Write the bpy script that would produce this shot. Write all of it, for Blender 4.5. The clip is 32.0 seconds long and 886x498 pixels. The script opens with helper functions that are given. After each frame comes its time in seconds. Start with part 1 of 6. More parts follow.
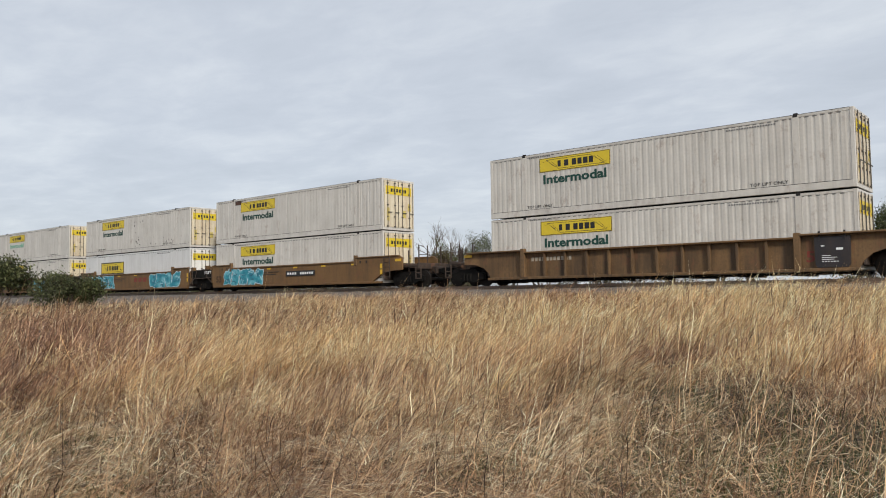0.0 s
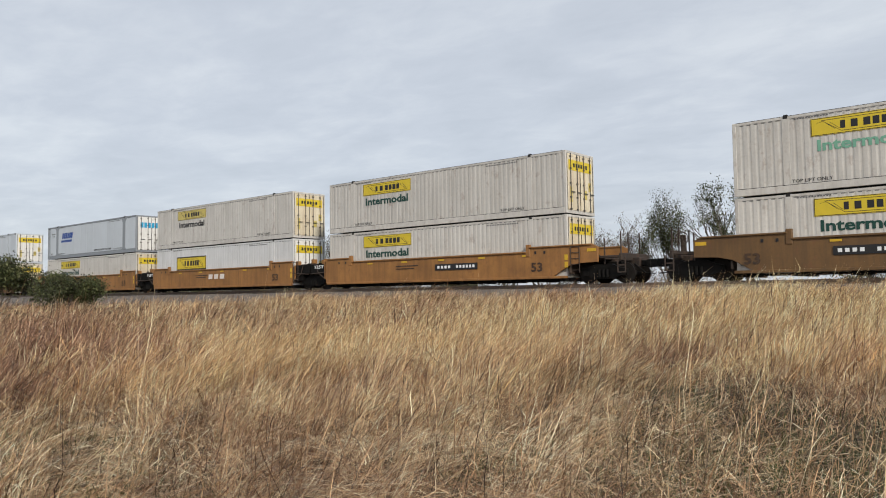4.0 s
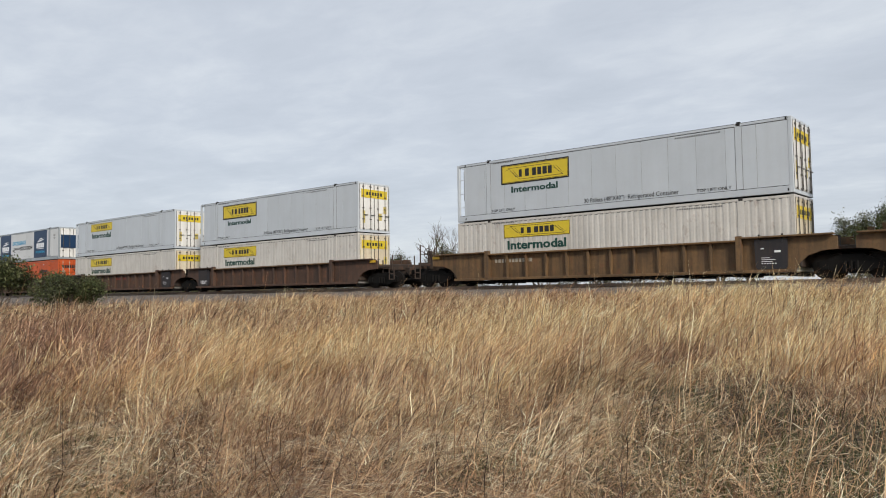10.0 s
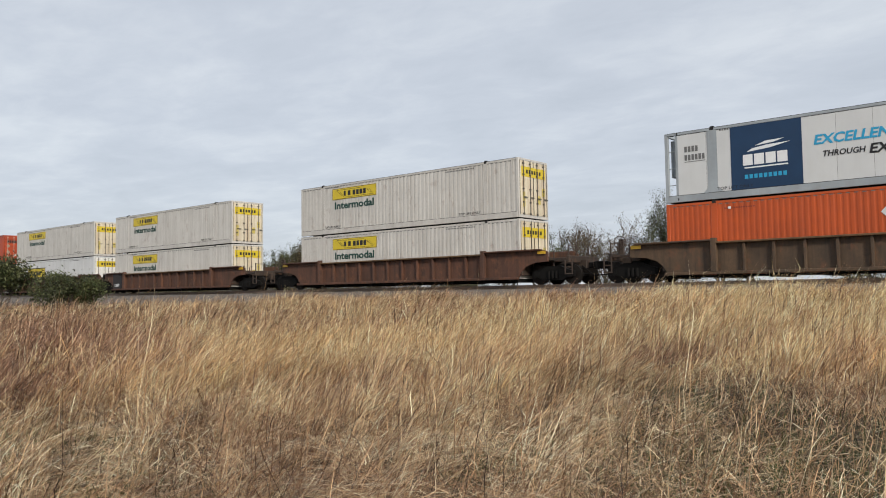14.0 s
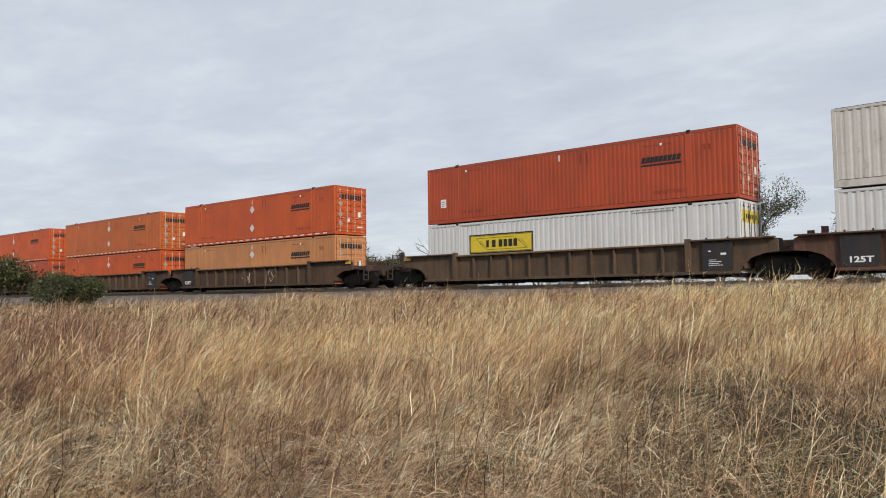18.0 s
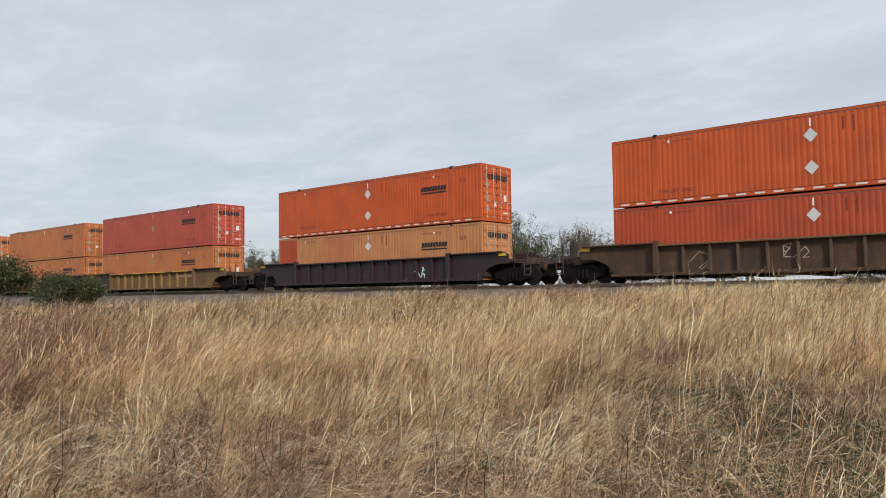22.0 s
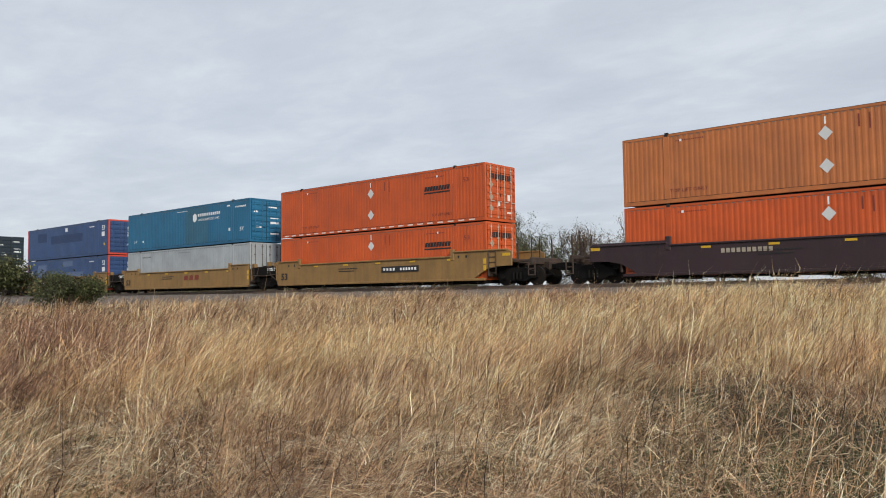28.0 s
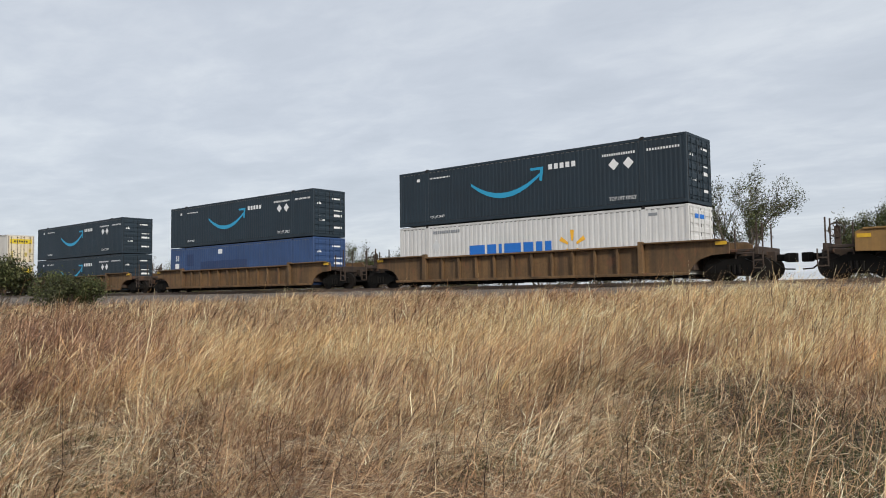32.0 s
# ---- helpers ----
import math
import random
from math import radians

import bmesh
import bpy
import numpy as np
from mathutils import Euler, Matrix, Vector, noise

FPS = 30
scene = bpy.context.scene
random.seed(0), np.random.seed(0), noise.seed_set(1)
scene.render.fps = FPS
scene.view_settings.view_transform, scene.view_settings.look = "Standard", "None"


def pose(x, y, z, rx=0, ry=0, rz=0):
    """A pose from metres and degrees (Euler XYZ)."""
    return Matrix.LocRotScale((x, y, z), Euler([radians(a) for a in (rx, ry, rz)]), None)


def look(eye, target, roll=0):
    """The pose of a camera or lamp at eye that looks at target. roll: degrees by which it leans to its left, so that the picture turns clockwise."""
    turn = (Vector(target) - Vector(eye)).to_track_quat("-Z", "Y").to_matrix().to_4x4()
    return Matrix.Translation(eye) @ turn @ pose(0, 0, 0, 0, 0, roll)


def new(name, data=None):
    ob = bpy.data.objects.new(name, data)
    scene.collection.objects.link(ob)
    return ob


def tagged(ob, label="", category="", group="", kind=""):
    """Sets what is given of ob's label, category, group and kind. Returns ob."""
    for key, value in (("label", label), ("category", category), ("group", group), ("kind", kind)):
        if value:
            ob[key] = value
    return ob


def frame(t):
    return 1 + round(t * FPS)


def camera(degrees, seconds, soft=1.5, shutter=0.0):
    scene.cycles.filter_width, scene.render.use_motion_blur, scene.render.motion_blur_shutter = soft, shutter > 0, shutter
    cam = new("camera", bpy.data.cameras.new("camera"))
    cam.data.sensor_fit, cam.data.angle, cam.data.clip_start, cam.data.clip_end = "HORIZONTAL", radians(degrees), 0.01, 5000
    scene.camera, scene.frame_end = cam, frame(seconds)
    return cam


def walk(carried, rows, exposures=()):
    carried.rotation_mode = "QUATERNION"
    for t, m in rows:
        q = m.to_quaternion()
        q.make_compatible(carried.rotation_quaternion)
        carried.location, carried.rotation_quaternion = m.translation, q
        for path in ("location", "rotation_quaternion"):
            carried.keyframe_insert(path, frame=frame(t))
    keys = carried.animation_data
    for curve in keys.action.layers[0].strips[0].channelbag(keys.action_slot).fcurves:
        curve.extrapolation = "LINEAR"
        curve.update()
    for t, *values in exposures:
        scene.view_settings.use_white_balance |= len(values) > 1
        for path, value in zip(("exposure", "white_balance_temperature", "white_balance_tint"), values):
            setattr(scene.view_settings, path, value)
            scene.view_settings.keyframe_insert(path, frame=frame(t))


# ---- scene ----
cam = camera(60.48, 32.0, 1.0)
EYE = pose(0, -31.30, 1.55, 93.32, 0, 40.10) @ pose(0, 0, 0, 0, 0, -0.8)
walk(cam, [(0.0, EYE), (32.0, EYE)], exposures=[(0.0, 0.0), (32.0, 0.0)])

# ---- world, sun ----
SUN_ELEVATION, SUN_TURN = radians(28.2), radians(118.7)
RAIL_Z = 1.878


def sky_world():
    w = bpy.data.worlds.new("overcast_sky")
    scene.world = w
    w.use_nodes = True
    nt = w.node_tree
    nt.nodes.clear()
    n, l = nt.nodes.new, nt.links.new
    out, bg = n("ShaderNodeOutputWorld"), n("ShaderNodeBackground")
    sky = n("ShaderNodeTexSky")
    sky.sky_type, sky.sun_disc = "NISHITA", False
    sky.sun_elevation, sky.sun_rotation = SUN_ELEVATION, SUN_TURN
    co, sep = n("ShaderNodeTexCoord"), n("ShaderNodeSeparateXYZ")
    l(co.outputs["Generated"], sep.inputs[0])
    # a flat cloud deck: the direction divided by its height
    lift = n("ShaderNodeMath"); lift.operation = "ADD"; lift.inputs[1].default_value = 0.10
    hi = n("ShaderNodeMath"); hi.operation = "MAXIMUM"; hi.inputs[1].default_value = 0.0
    l(sep.outputs[2], hi.inputs[0]); l(hi.outputs[0], lift.inputs[0])
    dx = n("ShaderNodeMath"); dx.operation = "DIVIDE"
    dy = n("ShaderNodeMath"); dy.operation = "DIVIDE"
    l(sep.outputs[0], dx.inputs[0]); l(lift.outputs[0], dx.inputs[1])
    l(sep.outputs[1], dy.inputs[0]); l(lift.outputs[0], dy.inputs[1])
    deck = n("ShaderNodeCombineXYZ")
    l(dx.outputs[0], deck.inputs[0]); l(dy.outputs[0], deck.inputs[1])
    turn = n("ShaderNodeMapping")
    turn.inputs["Rotation"].default_value = (0, 0, radians(-35))
    turn.inputs["Scale"].default_value = (0.8, 1.15, 1.0)
    l(deck.outputs[0], turn.inputs[0])
    big, small = n("ShaderNodeTexNoise"), n("ShaderNodeTexNoise")
    big.inputs["Scale"].default_value, big.inputs["Detail"].default_value, big.inputs["Roughness"].default_value = 1.3, 5, 0.5
    small.inputs["Scale"].default_value, small.inputs["Detail"].default_value, small.inputs["Roughness"].default_value = 5.0, 6, 0.62
    big.inputs["Distortion"].default_value = 0.5
    small.inputs["Distortion"].default_value = 0.35
    l(turn.outputs[0], big.inputs["Vector"]); l(turn.outputs[0], small.inputs["Vector"])
    mix = n("ShaderNodeMath"); mix.operation = "MULTIPLY_ADD"; mix.inputs[1].default_value = 0.46
    l(small.outputs["Fac"], mix.inputs[0]); l(big.outputs["Fac"], mix.inputs[2])
    ramp = n("ShaderNodeValToRGB")
    e = ramp.color_ramp.elements
    e[0].position, e[0].color = 0.50, (0.525, 0.57, 0.638, 1)
    e[1].position, e[1].color = 0.96, (0.69, 0.732, 0.785, 1)
    mid = e.new(0.72); mid.color = (0.585, 0.63, 0.70, 1)
    l(mix.outputs[0], ramp.inputs[0])
    tone = n("ShaderNodeMixRGB"); tone.blend_type = "ADD"; tone.inputs[0].default_value = 0.012
    l(ramp.outputs[0], tone.inputs[1]); l(sky.outputs[0], tone.inputs[2])
    bg.inputs["Strength"].default_value = 0.95
    l(tone.outputs[0], bg.inputs[0])
    l(bg.outputs[0], out.inputs[0])


sky_world()
sun = new("sun", bpy.data.lights.new("sun", "SUN"))
sun.data.energy, sun.data.angle, sun.data.color = 3.4, radians(8), (1.0, 0.93, 0.83)
sun.matrix_world = look((62, -42, 38), (0, -8, 0))
tagged(sun, kind="structure")

# ---- materials ----


def nodes_of(name):
    m = bpy.data.materials.new(name)
    m.use_nodes = True
    nt = m.node_tree
    return m, nt, nt.nodes["Principled BSDF"]


def noise_node(nt, scale, detail=4, rough=0.55, stretch=None, space="Object"):
    co = nt.nodes.new("ShaderNodeTexCoord")
    tx = nt.nodes.new("ShaderNodeTexNoise")
    tx.inputs["Scale"].default_value, tx.inputs["Detail"].default_value, tx.inputs["Roughness"].default_value = scale, detail, rough
    if stretch:
        mp = nt.nodes.new("ShaderNodeMapping")
        mp.inputs["Scale"].default_value = stretch
        nt.links.new(co.outputs[space], mp.inputs[0])
        nt.links.new(mp.outputs[0], tx.inputs["Vector"])
    else:
        nt.links.new(co.outputs[space], tx.inputs["Vector"])
    return tx.outputs["Fac"]


def ramp_node(nt, fac, stops):
    r = nt.nodes.new("ShaderNodeValToRGB")
    e = r.color_ramp.elements
    e[0].position, e[0].color = stops[0][0], (*stops[0][1], 1)
    e[1].position, e[1].color = stops[-1][0], (*stops[-1][1], 1)
    for p, c in stops[1:-1]:
        e.new(p).color = (*c, 1)
    nt.links.new(fac, r.inputs[0])
    return r.outputs[0]


def mixed(nt, fac, a, b, mode="MIX"):
    m = nt.nodes.new("ShaderNodeMixRGB")
    m.blend_type = mode
    for k, v in ((0, fac), (1, a), (2, b)):
        if isinstance(v, (int, float)):
            m.inputs[k].default_value = v
        elif isinstance(v, tuple):
            m.inputs[k].default_value = (*v, 1)
        else:
            nt.links.new(v, m.inputs[k])
    return m.outputs[0]


def bumped(nt, bsdf, height, strength=0.2, distance=0.01):
    b = nt.nodes.new("ShaderNodeBump")
    b.inputs["Strength"].default_value, b.inputs["Distance"].default_value = strength, distance
    nt.links.new(height, b.inputs["Height"])
    nt.links.new(b.outputs[0], bsdf.inputs["Normal"])


def scaled(c, k):
    return tuple(min(1.0, v * k) for v in c)


def paint(name, colour, grime=(0.20, 0.17, 0.14), dirt=0.35, rough=0.5, rust=0.0, fade=0.12):
    """Weathered paint: faded clouds, vertical streaks of grime, rust blooms, and a tone of its own on each object."""
    m, nt, b = nodes_of(name)
    inf = nt.nodes.new("ShaderNodeObjectInfo")
    clouds = noise_node(nt, 0.7, 5, 0.6, (1, 1, 1))
    wide = ramp_node(nt, clouds, [(0.36, (0, 0, 0)), (0.64, (1, 1, 1))])
    col = mixed(nt, wide, scaled(colour, 1 - fade), scaled(colour, 1 + fade))
    one = nt.nodes.new("ShaderNodeMapRange")
    one.inputs[3].default_value, one.inputs[4].default_value = 0.96, 1.04
    nt.links.new(inf.outputs["Random"], one.inputs[0])
    hsv = nt.nodes.new("ShaderNodeHueSaturation")
    nt.links.new(one.outputs[0], hsv.inputs["Value"])
    nt.links.new(col, hsv.inputs["Color"])
    streak = noise_node(nt, 1.0, 5, 0.65, (3.2, 3.2, 0.22))
    streak_f = ramp_node(nt, streak, [(0.42, (0, 0, 0)), (0.68, (dirt, dirt, dirt))])
    col = mixed(nt, streak_f, hsv.outputs[0], grime)
    fine = noise_node(nt, 9.0, 4, 0.7, (1, 1, 1))
    fine_f = ramp_node(nt, fine, [(0.46, (0, 0, 0)), (0.72, (dirt * 0.55,) * 3)])
    col = mixed(nt, fine_f, col, grime)
    if rust:
        ru = noise_node(nt, 2.1, 7, 0.72, (1.0, 1.0, 0.6))
        ru_f = ramp_node(nt, ru, [(0.60 - rust * 0.16, (0, 0, 0)), (0.68 - rust * 0.12, (min(1.0, rust * 1.5),) * 3)])
        col = mixed(nt, ru_f, col, (0.16, 0.065, 0.03))
    # each object has its own stretch of wear
    apart = nt.nodes.new("ShaderNodeVectorMath")
    apart.operation = "SCALE"
    apart.inputs[0].default_value = (37.0, 11.0, 23.0)
    nt.links.new(inf.outputs["Random"], apart.inputs["Scale"])
    for mp in [q for q in nt.nodes if q.bl_idname == "ShaderNodeMapping"]:
        nt.links.new(apart.outputs[0], mp.inputs["Location"])
    nt.links.new(col, b.inputs["Base Color"])
    b.inputs["Roughness"].default_value = rough
    bumped(nt, b, fine, 0.08, 0.01)
    return m


def plain(name, colour, rough=0.6, metal=0.0, vary=0.12, scale=5.0, bump=0.1):
    m, nt, b = nodes_of(name)
    nz = noise_node(nt, scale, 5, 0.6)
    nt.links.new(mixed(nt, nz, scaled(colour, 1 - vary), scaled(colour, 1 + vary)), b.inputs["Base Color"])
    b.inputs["Roughness"].default_value, b.inputs["Metallic"].default_value = rough, metal
    bumped(nt, b, nz, bump, 0.01)
    return m


CREAM = paint("cream_paint", (0.545, 0.525, 0.487), dirt=0.28, rust=0.2, fade=0.06)
DOOR_WHITE = paint("white_door_paint", (0.72, 0.71, 0.68), dirt=0.2, rust=0.12, fade=0.05)
DOOR_CREAM = paint("rust_stained_door_paint", (0.64, 0.58, 0.44), (0.34, 0.20, 0.10), 0.45, rust=0.16, fade=0.08)
WHITE = paint("white_paint", (0.57, 0.575, 0.575), dirt=0.16, fade=0.05)
REEFER_WARM = paint("warm_reefer_white", (0.56, 0.57, 0.57), dirt=0.05, rough=0.4, fade=0.03)
REEFER = paint("reefer_white", (0.475, 0.512, 0.548), dirt=0.07, rough=0.38, fade=0.03)
ORANGE = paint("orange_paint", (0.48, 0.076, 0.010), (0.18, 0.05, 0.03), 0.18, rust=0.06)
RED_ORANGE = paint("red_orange_paint", (0.375, 0.054, 0.014), (0.15, 0.05, 0.03), 0.18, rust=0.06)
TAN_ORANGE = paint("faded_orange_paint", (0.425, 0.136, 0.036), (0.22, 0.09, 0.05), 0.28, rust=0.10)
DEEP_ORANGE = paint("deep_orange_paint", (0.455, 0.104, 0.017), (0.22, 0.075, 0.03), 0.28, rust=0.10)
PALE_ORANGE = paint("bleached_orange_paint", (0.46, 0.195, 0.07), (0.24, 0.10, 0.05), 0.3, rust=0.10)
DULL_RED = paint("dull_red_paint", (0.40, 0.062, 0.034), (0.17, 0.06, 0.04), 0.22, rust=0.08)
TEAL = paint("teal_paint", (0.008, 0.108, 0.215), (0.03, 0.07, 0.10), 0.15)
TEAL_GREY = paint("greyed_teal_paint", (0.018, 0.100, 0.165), (0.05, 0.08, 0.10), 0.2)
NAVY = paint("navy_paint", (0.024, 0.059, 0.158), (0.03, 0.04, 0.07), 0.2)
NAVY_DARK = plain("navy_patch_paint", (0.018, 0.038, 0.105), 0.6)
NAVY_PALE = plain("pale_navy_patch_paint", (0.09, 0.13, 0.23), 0.6)
CHARCOAL = paint("charcoal_paint", (0.009, 0.021, 0.033), (0.03, 0.04, 0.05), 0.12, 0.6)
SILVER = paint("silver_paint", (0.305, 0.34, 0.365), dirt=0.2)
SIGN_RED = plain("red_post_paint", (0.50, 0.06, 0.035), 0.5)
YELLOW = plain("yellow_sign", (0.60, 0.45, 0.025), 0.5, vary=0.14, scale=3)
YELLOW_FADED = plain("faded_yellow_sign", (0.52, 0.42, 0.12), 0.6, vary=0.14, scale=2)
BLACK = plain("black_lettering", (0.012, 0.012, 0.013), 0.55)
GREEN = plain("green_lettering", (0.005, 0.048, 0.036), 0.55)
GREEN_FADED = plain("faded_green_lettering", (0.16, 0.36, 0.26), 0.6)
GREY_SIGN = plain("grey_strip_paint", (0.22, 0.24, 0.26), 0.5)
STENCIL_SHADE_GREY = plain("faint_grey_stencil_and_shade", (0.13, 0.13, 0.13), 0.6)
MARK_GREY = plain("weathered_stencil_paint", (0.33, 0.29, 0.23), 0.7, vary=0.35, scale=6)
LIGHT = plain("white_lettering", (0.72, 0.73, 0.74), 0.5)
SIGN_BLUE = plain("dark_blue_sign", (0.006, 0.032, 0.085), 0.45, vary=0.3, scale=1.2)
SKY_BLUE = plain("light_blue_lettering", (0.02, 0.30, 0.52), 0.5)
DEEP_BLUE = plain("blue_lettering", (0.008, 0.05, 0.25), 0.5)
MID_BLUE = plain("bright_blue_lettering", (0.01, 0.14, 0.52), 0.5)
SPARK = plain("amber_rays", (0.80, 0.42, 0.03), 0.5)
TAPE = plain("reflective_tape", (0.68, 0.62, 0.58), 0.4)
RED_TEXT = plain("dark_red_lettering", (0.17, 0.03, 0.02), 0.6)
PLACARD = plain("grey_placard", (0.55, 0.57, 0.58), 0.5)
CASTING = plain("black_casting", (0.03, 0.028, 0.027), 0.6, 0.3)
ROD = plain("galvanised_rod", (0.10, 0.09, 0.08), 0.5, 0.5)
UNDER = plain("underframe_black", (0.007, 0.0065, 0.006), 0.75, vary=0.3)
BROWN = paint("ochre_brown_car_paint", (0.140, 0.080, 0.033), (0.034, 0.023, 0.015), 0.7, 0.7, rust=0.3, fade=0.25)
UMBER = paint("rusty_umber_car_paint", (0.076, 0.039, 0.024), (0.026, 0.020, 0.016), 0.7, 0.7, rust=0.35, fade=0.22)
DRAB = paint("drab_brown_car_paint", (0.092, 0.056, 0.031), (0.028, 0.021, 0.016), 0.7, 0.7, rust=0.3, fade=0.22)
RUSSET = paint("russet_car_paint", (0.098, 0.042, 0.024), (0.028, 0.019, 0.016), 0.7, 0.7, rust=0.4, fade=0.22)
SOOT = paint("sooty_car_paint", (0.070, 0.037, 0.020), (0.022, 0.019, 0.016), 0.6, 0.75, rust=0.25, fade=0.25)
OCHRE = paint("ochre_car_paint", (0.138, 0.073, 0.024), (0.045, 0.028, 0.016), 0.4, 0.6, rust=0.25, fade=0.15)
OLIVE = paint("olive_ochre_car_paint", (0.158, 0.090, 0.037), (0.055, 0.038, 0.024), 0.58, 0.65, rust=0.35, fade=0.2)
MAROON = paint("maroon_car_paint", (0.028, 0.012, 0.016), (0.025, 0.02, 0.02), 0.4, 0.5, rust=0.1, fade=0.2)
AMBER = paint("ochre_yellow_car_paint", (0.248, 0.143, 0.044), (0.08, 0.055, 0.03), 0.4, 0.55, rust=0.10, fade=0.12)
FAINT_PLACARD = plain("weathered_placard", (0.30, 0.235, 0.17), 0.6, vary=0.25)
TAWNY = paint("tawny_orange_car_paint", (0.285, 0.132, 0.036), (0.08, 0.042, 0.02), 0.4, 0.6, rust=0.22, fade=0.15)
MARK_YELLOW = plain("yellow_reflector", (0.56, 0.34, 0.02), 0.45, vary=0.3)
PALE_ROD = plain("worn_pale_rod", (0.42, 0.33, 0.27), 0.5, vary=0.25)
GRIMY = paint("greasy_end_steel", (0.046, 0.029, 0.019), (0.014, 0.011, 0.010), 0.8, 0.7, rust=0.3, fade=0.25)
RUST_STEEL = plain("rusty_dark_steel", (0.060, 0.042, 0.032), 0.7, 0.2, vary=0.3)
WHEEL = plain("wheel_steel", (0.022, 0.019, 0.017), 0.6, 0.4, vary=0.3)


def spray_material():
    m, nt, b = nodes_of("faded_teal_spray")
    wide = noise_node(nt, 1.5, 3, 0.5, (1.0, 1.0, 1.4))
    nt.links.new(ramp_node(nt, wide, [(0.34, (0.010, 0.13, 0.20)), (0.50, (0.02, 0.235, 0.30)), (0.68, (0.16, 0.42, 0.50))]), b.inputs["Base Color"])
    b.inputs["Roughness"].default_value = 0.5
    return m


GRAFFITI = spray_material()
GRAFFITI_PALE = plain("pale_spray_outline", (0.45, 0.60, 0.66), 0.5)


def ballast_material():
    m, nt, b = nodes_of("grey_ballast")
    v = nt.nodes.new("ShaderNodeTexVoronoi")
    co = nt.nodes.new("ShaderNodeTexCoord")
    v.inputs["Scale"].default_value = 14
    nt.links.new(co.outputs["Object"], v.inputs["Vector"])
    big = noise_node(nt, 0.4, 4)
    col = mixed(nt, v.outputs["Color"], (0.065, 0.058, 0.052), (0.19, 0.170, 0.155))
    nt.links.new(mixed(nt, big, col, (0.16, 0.135, 0.115)), b.inputs["Base Color"])
    b.inputs["Roughness"].default_value = 0.9
    bumped(nt, b, v.outputs["Distance"], 0.9, 0.05)
    return m


def soil_material():
    m, nt, b = nodes_of("thatched_soil")
    big, fine = noise_node(nt, 0.35, 5), noise_node(nt, 30, 6, 0.7, (1, 2.2, 1))
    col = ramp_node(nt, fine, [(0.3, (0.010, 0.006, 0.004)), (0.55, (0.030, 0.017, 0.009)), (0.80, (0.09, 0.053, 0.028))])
    nt.links.new(mixed(nt, ramp_node(nt, big, [(0.4, (0, 0, 0)), (0.7, (0.5, 0.5, 0.5))]), col, (0.10, 0.09, 0.04)), b.inputs["Base Color"])
    b.inputs["Roughness"].default_value = 0.95
    bumped(nt, b, fine, 0.8, 0.04)
    return m


def blade_material(name, stops, patch_a, patch_b, glow=0.35):
    """Dry blades: a tone per blade, patches over the field, painted shade between tufts, thin enough to let light
    through.
    """
    m, nt, b = nodes_of(name)
    geo = nt.nodes.new("ShaderNodeNewGeometry")
    col = ramp_node(nt, geo.outputs["Random Per Island"], stops)
    big = noise_node(nt, 0.30, 4, 0.6)
    mid = noise_node(nt, 0.75, 4, 0.6)
    half = stops[len(stops) // 2][1]
    # shade in the gaps between bunches and tufts, multiplied into the blade colour
    bunch_shade = noise_node(nt, 1.0, 3, 0.6, (2.3, 2.3, 0.7))
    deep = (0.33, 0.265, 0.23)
    col = mixed(nt, ramp_node(nt, bunch_shade, [(0.37, (1, 1, 1)), (0.49, (0, 0, 0))]), col, mixed(nt, 1.0, col, deep, "MULTIPLY"))
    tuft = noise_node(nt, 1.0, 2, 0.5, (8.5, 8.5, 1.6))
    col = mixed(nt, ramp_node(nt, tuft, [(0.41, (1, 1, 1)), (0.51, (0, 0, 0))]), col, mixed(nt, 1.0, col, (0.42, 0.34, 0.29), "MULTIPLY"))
    tint_a, tint_b = (tuple(min(1.4, max(0.45, p / q)) for p, q in zip(c, half)) for c in (patch_a, patch_b))
    col = mixed(nt, ramp_node(nt, big, [(0.44, (0, 0, 0)), (0.58, (0.8, 0.8, 0.8))]), col, mixed(nt, 1.0, col, tint_a, "MULTIPLY"))
    col = mixed(nt, ramp_node(nt, mid, [(0.48, (0, 0, 0)), (0.68, (0.6, 0.6, 0.6))]), col, mixed(nt, 1.0, col, tint_b, "MULTIPLY"))
    nt.links.new(col, b.inputs["Base Color"])
    b.inputs["Roughness"].default_value = 0.6
    tr = nt.nodes.new("ShaderNodeBsdfTranslucent")
    nt.links.new(col, tr.inputs[0])
    mx = nt.nodes.new("ShaderNodeMixShader")
    mx.inputs[0].default_value = glow
    out = nt.nodes["Material Output"]
    nt.links.new(b.outputs[0], mx.inputs[1]); nt.links.new(tr.outputs[0], mx.inputs[2])
    nt.links.new(mx.outputs[0], out.inputs[0])
    return m


DULL_RED_TAN = paint("mended_panel_paint", (0.47, 0.155, 0.065), (0.22, 0.09, 0.05), 0.25, rust=0.08)
STENCIL_DARK = paint("stencil_plate_black", (0.016, 0.015, 0.019), (0.035, 0.024, 0.018), 0.6, 0.65, rust=0.05, fade=0.3)
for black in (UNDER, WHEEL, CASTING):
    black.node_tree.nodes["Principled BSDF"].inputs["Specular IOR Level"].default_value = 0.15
BALLAST, SOIL = ballast_material(), soil_material()
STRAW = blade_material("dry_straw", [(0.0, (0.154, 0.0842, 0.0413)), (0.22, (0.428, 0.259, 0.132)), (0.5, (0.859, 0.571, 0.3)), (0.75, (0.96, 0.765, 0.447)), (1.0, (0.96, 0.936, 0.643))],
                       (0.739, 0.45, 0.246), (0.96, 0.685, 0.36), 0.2)
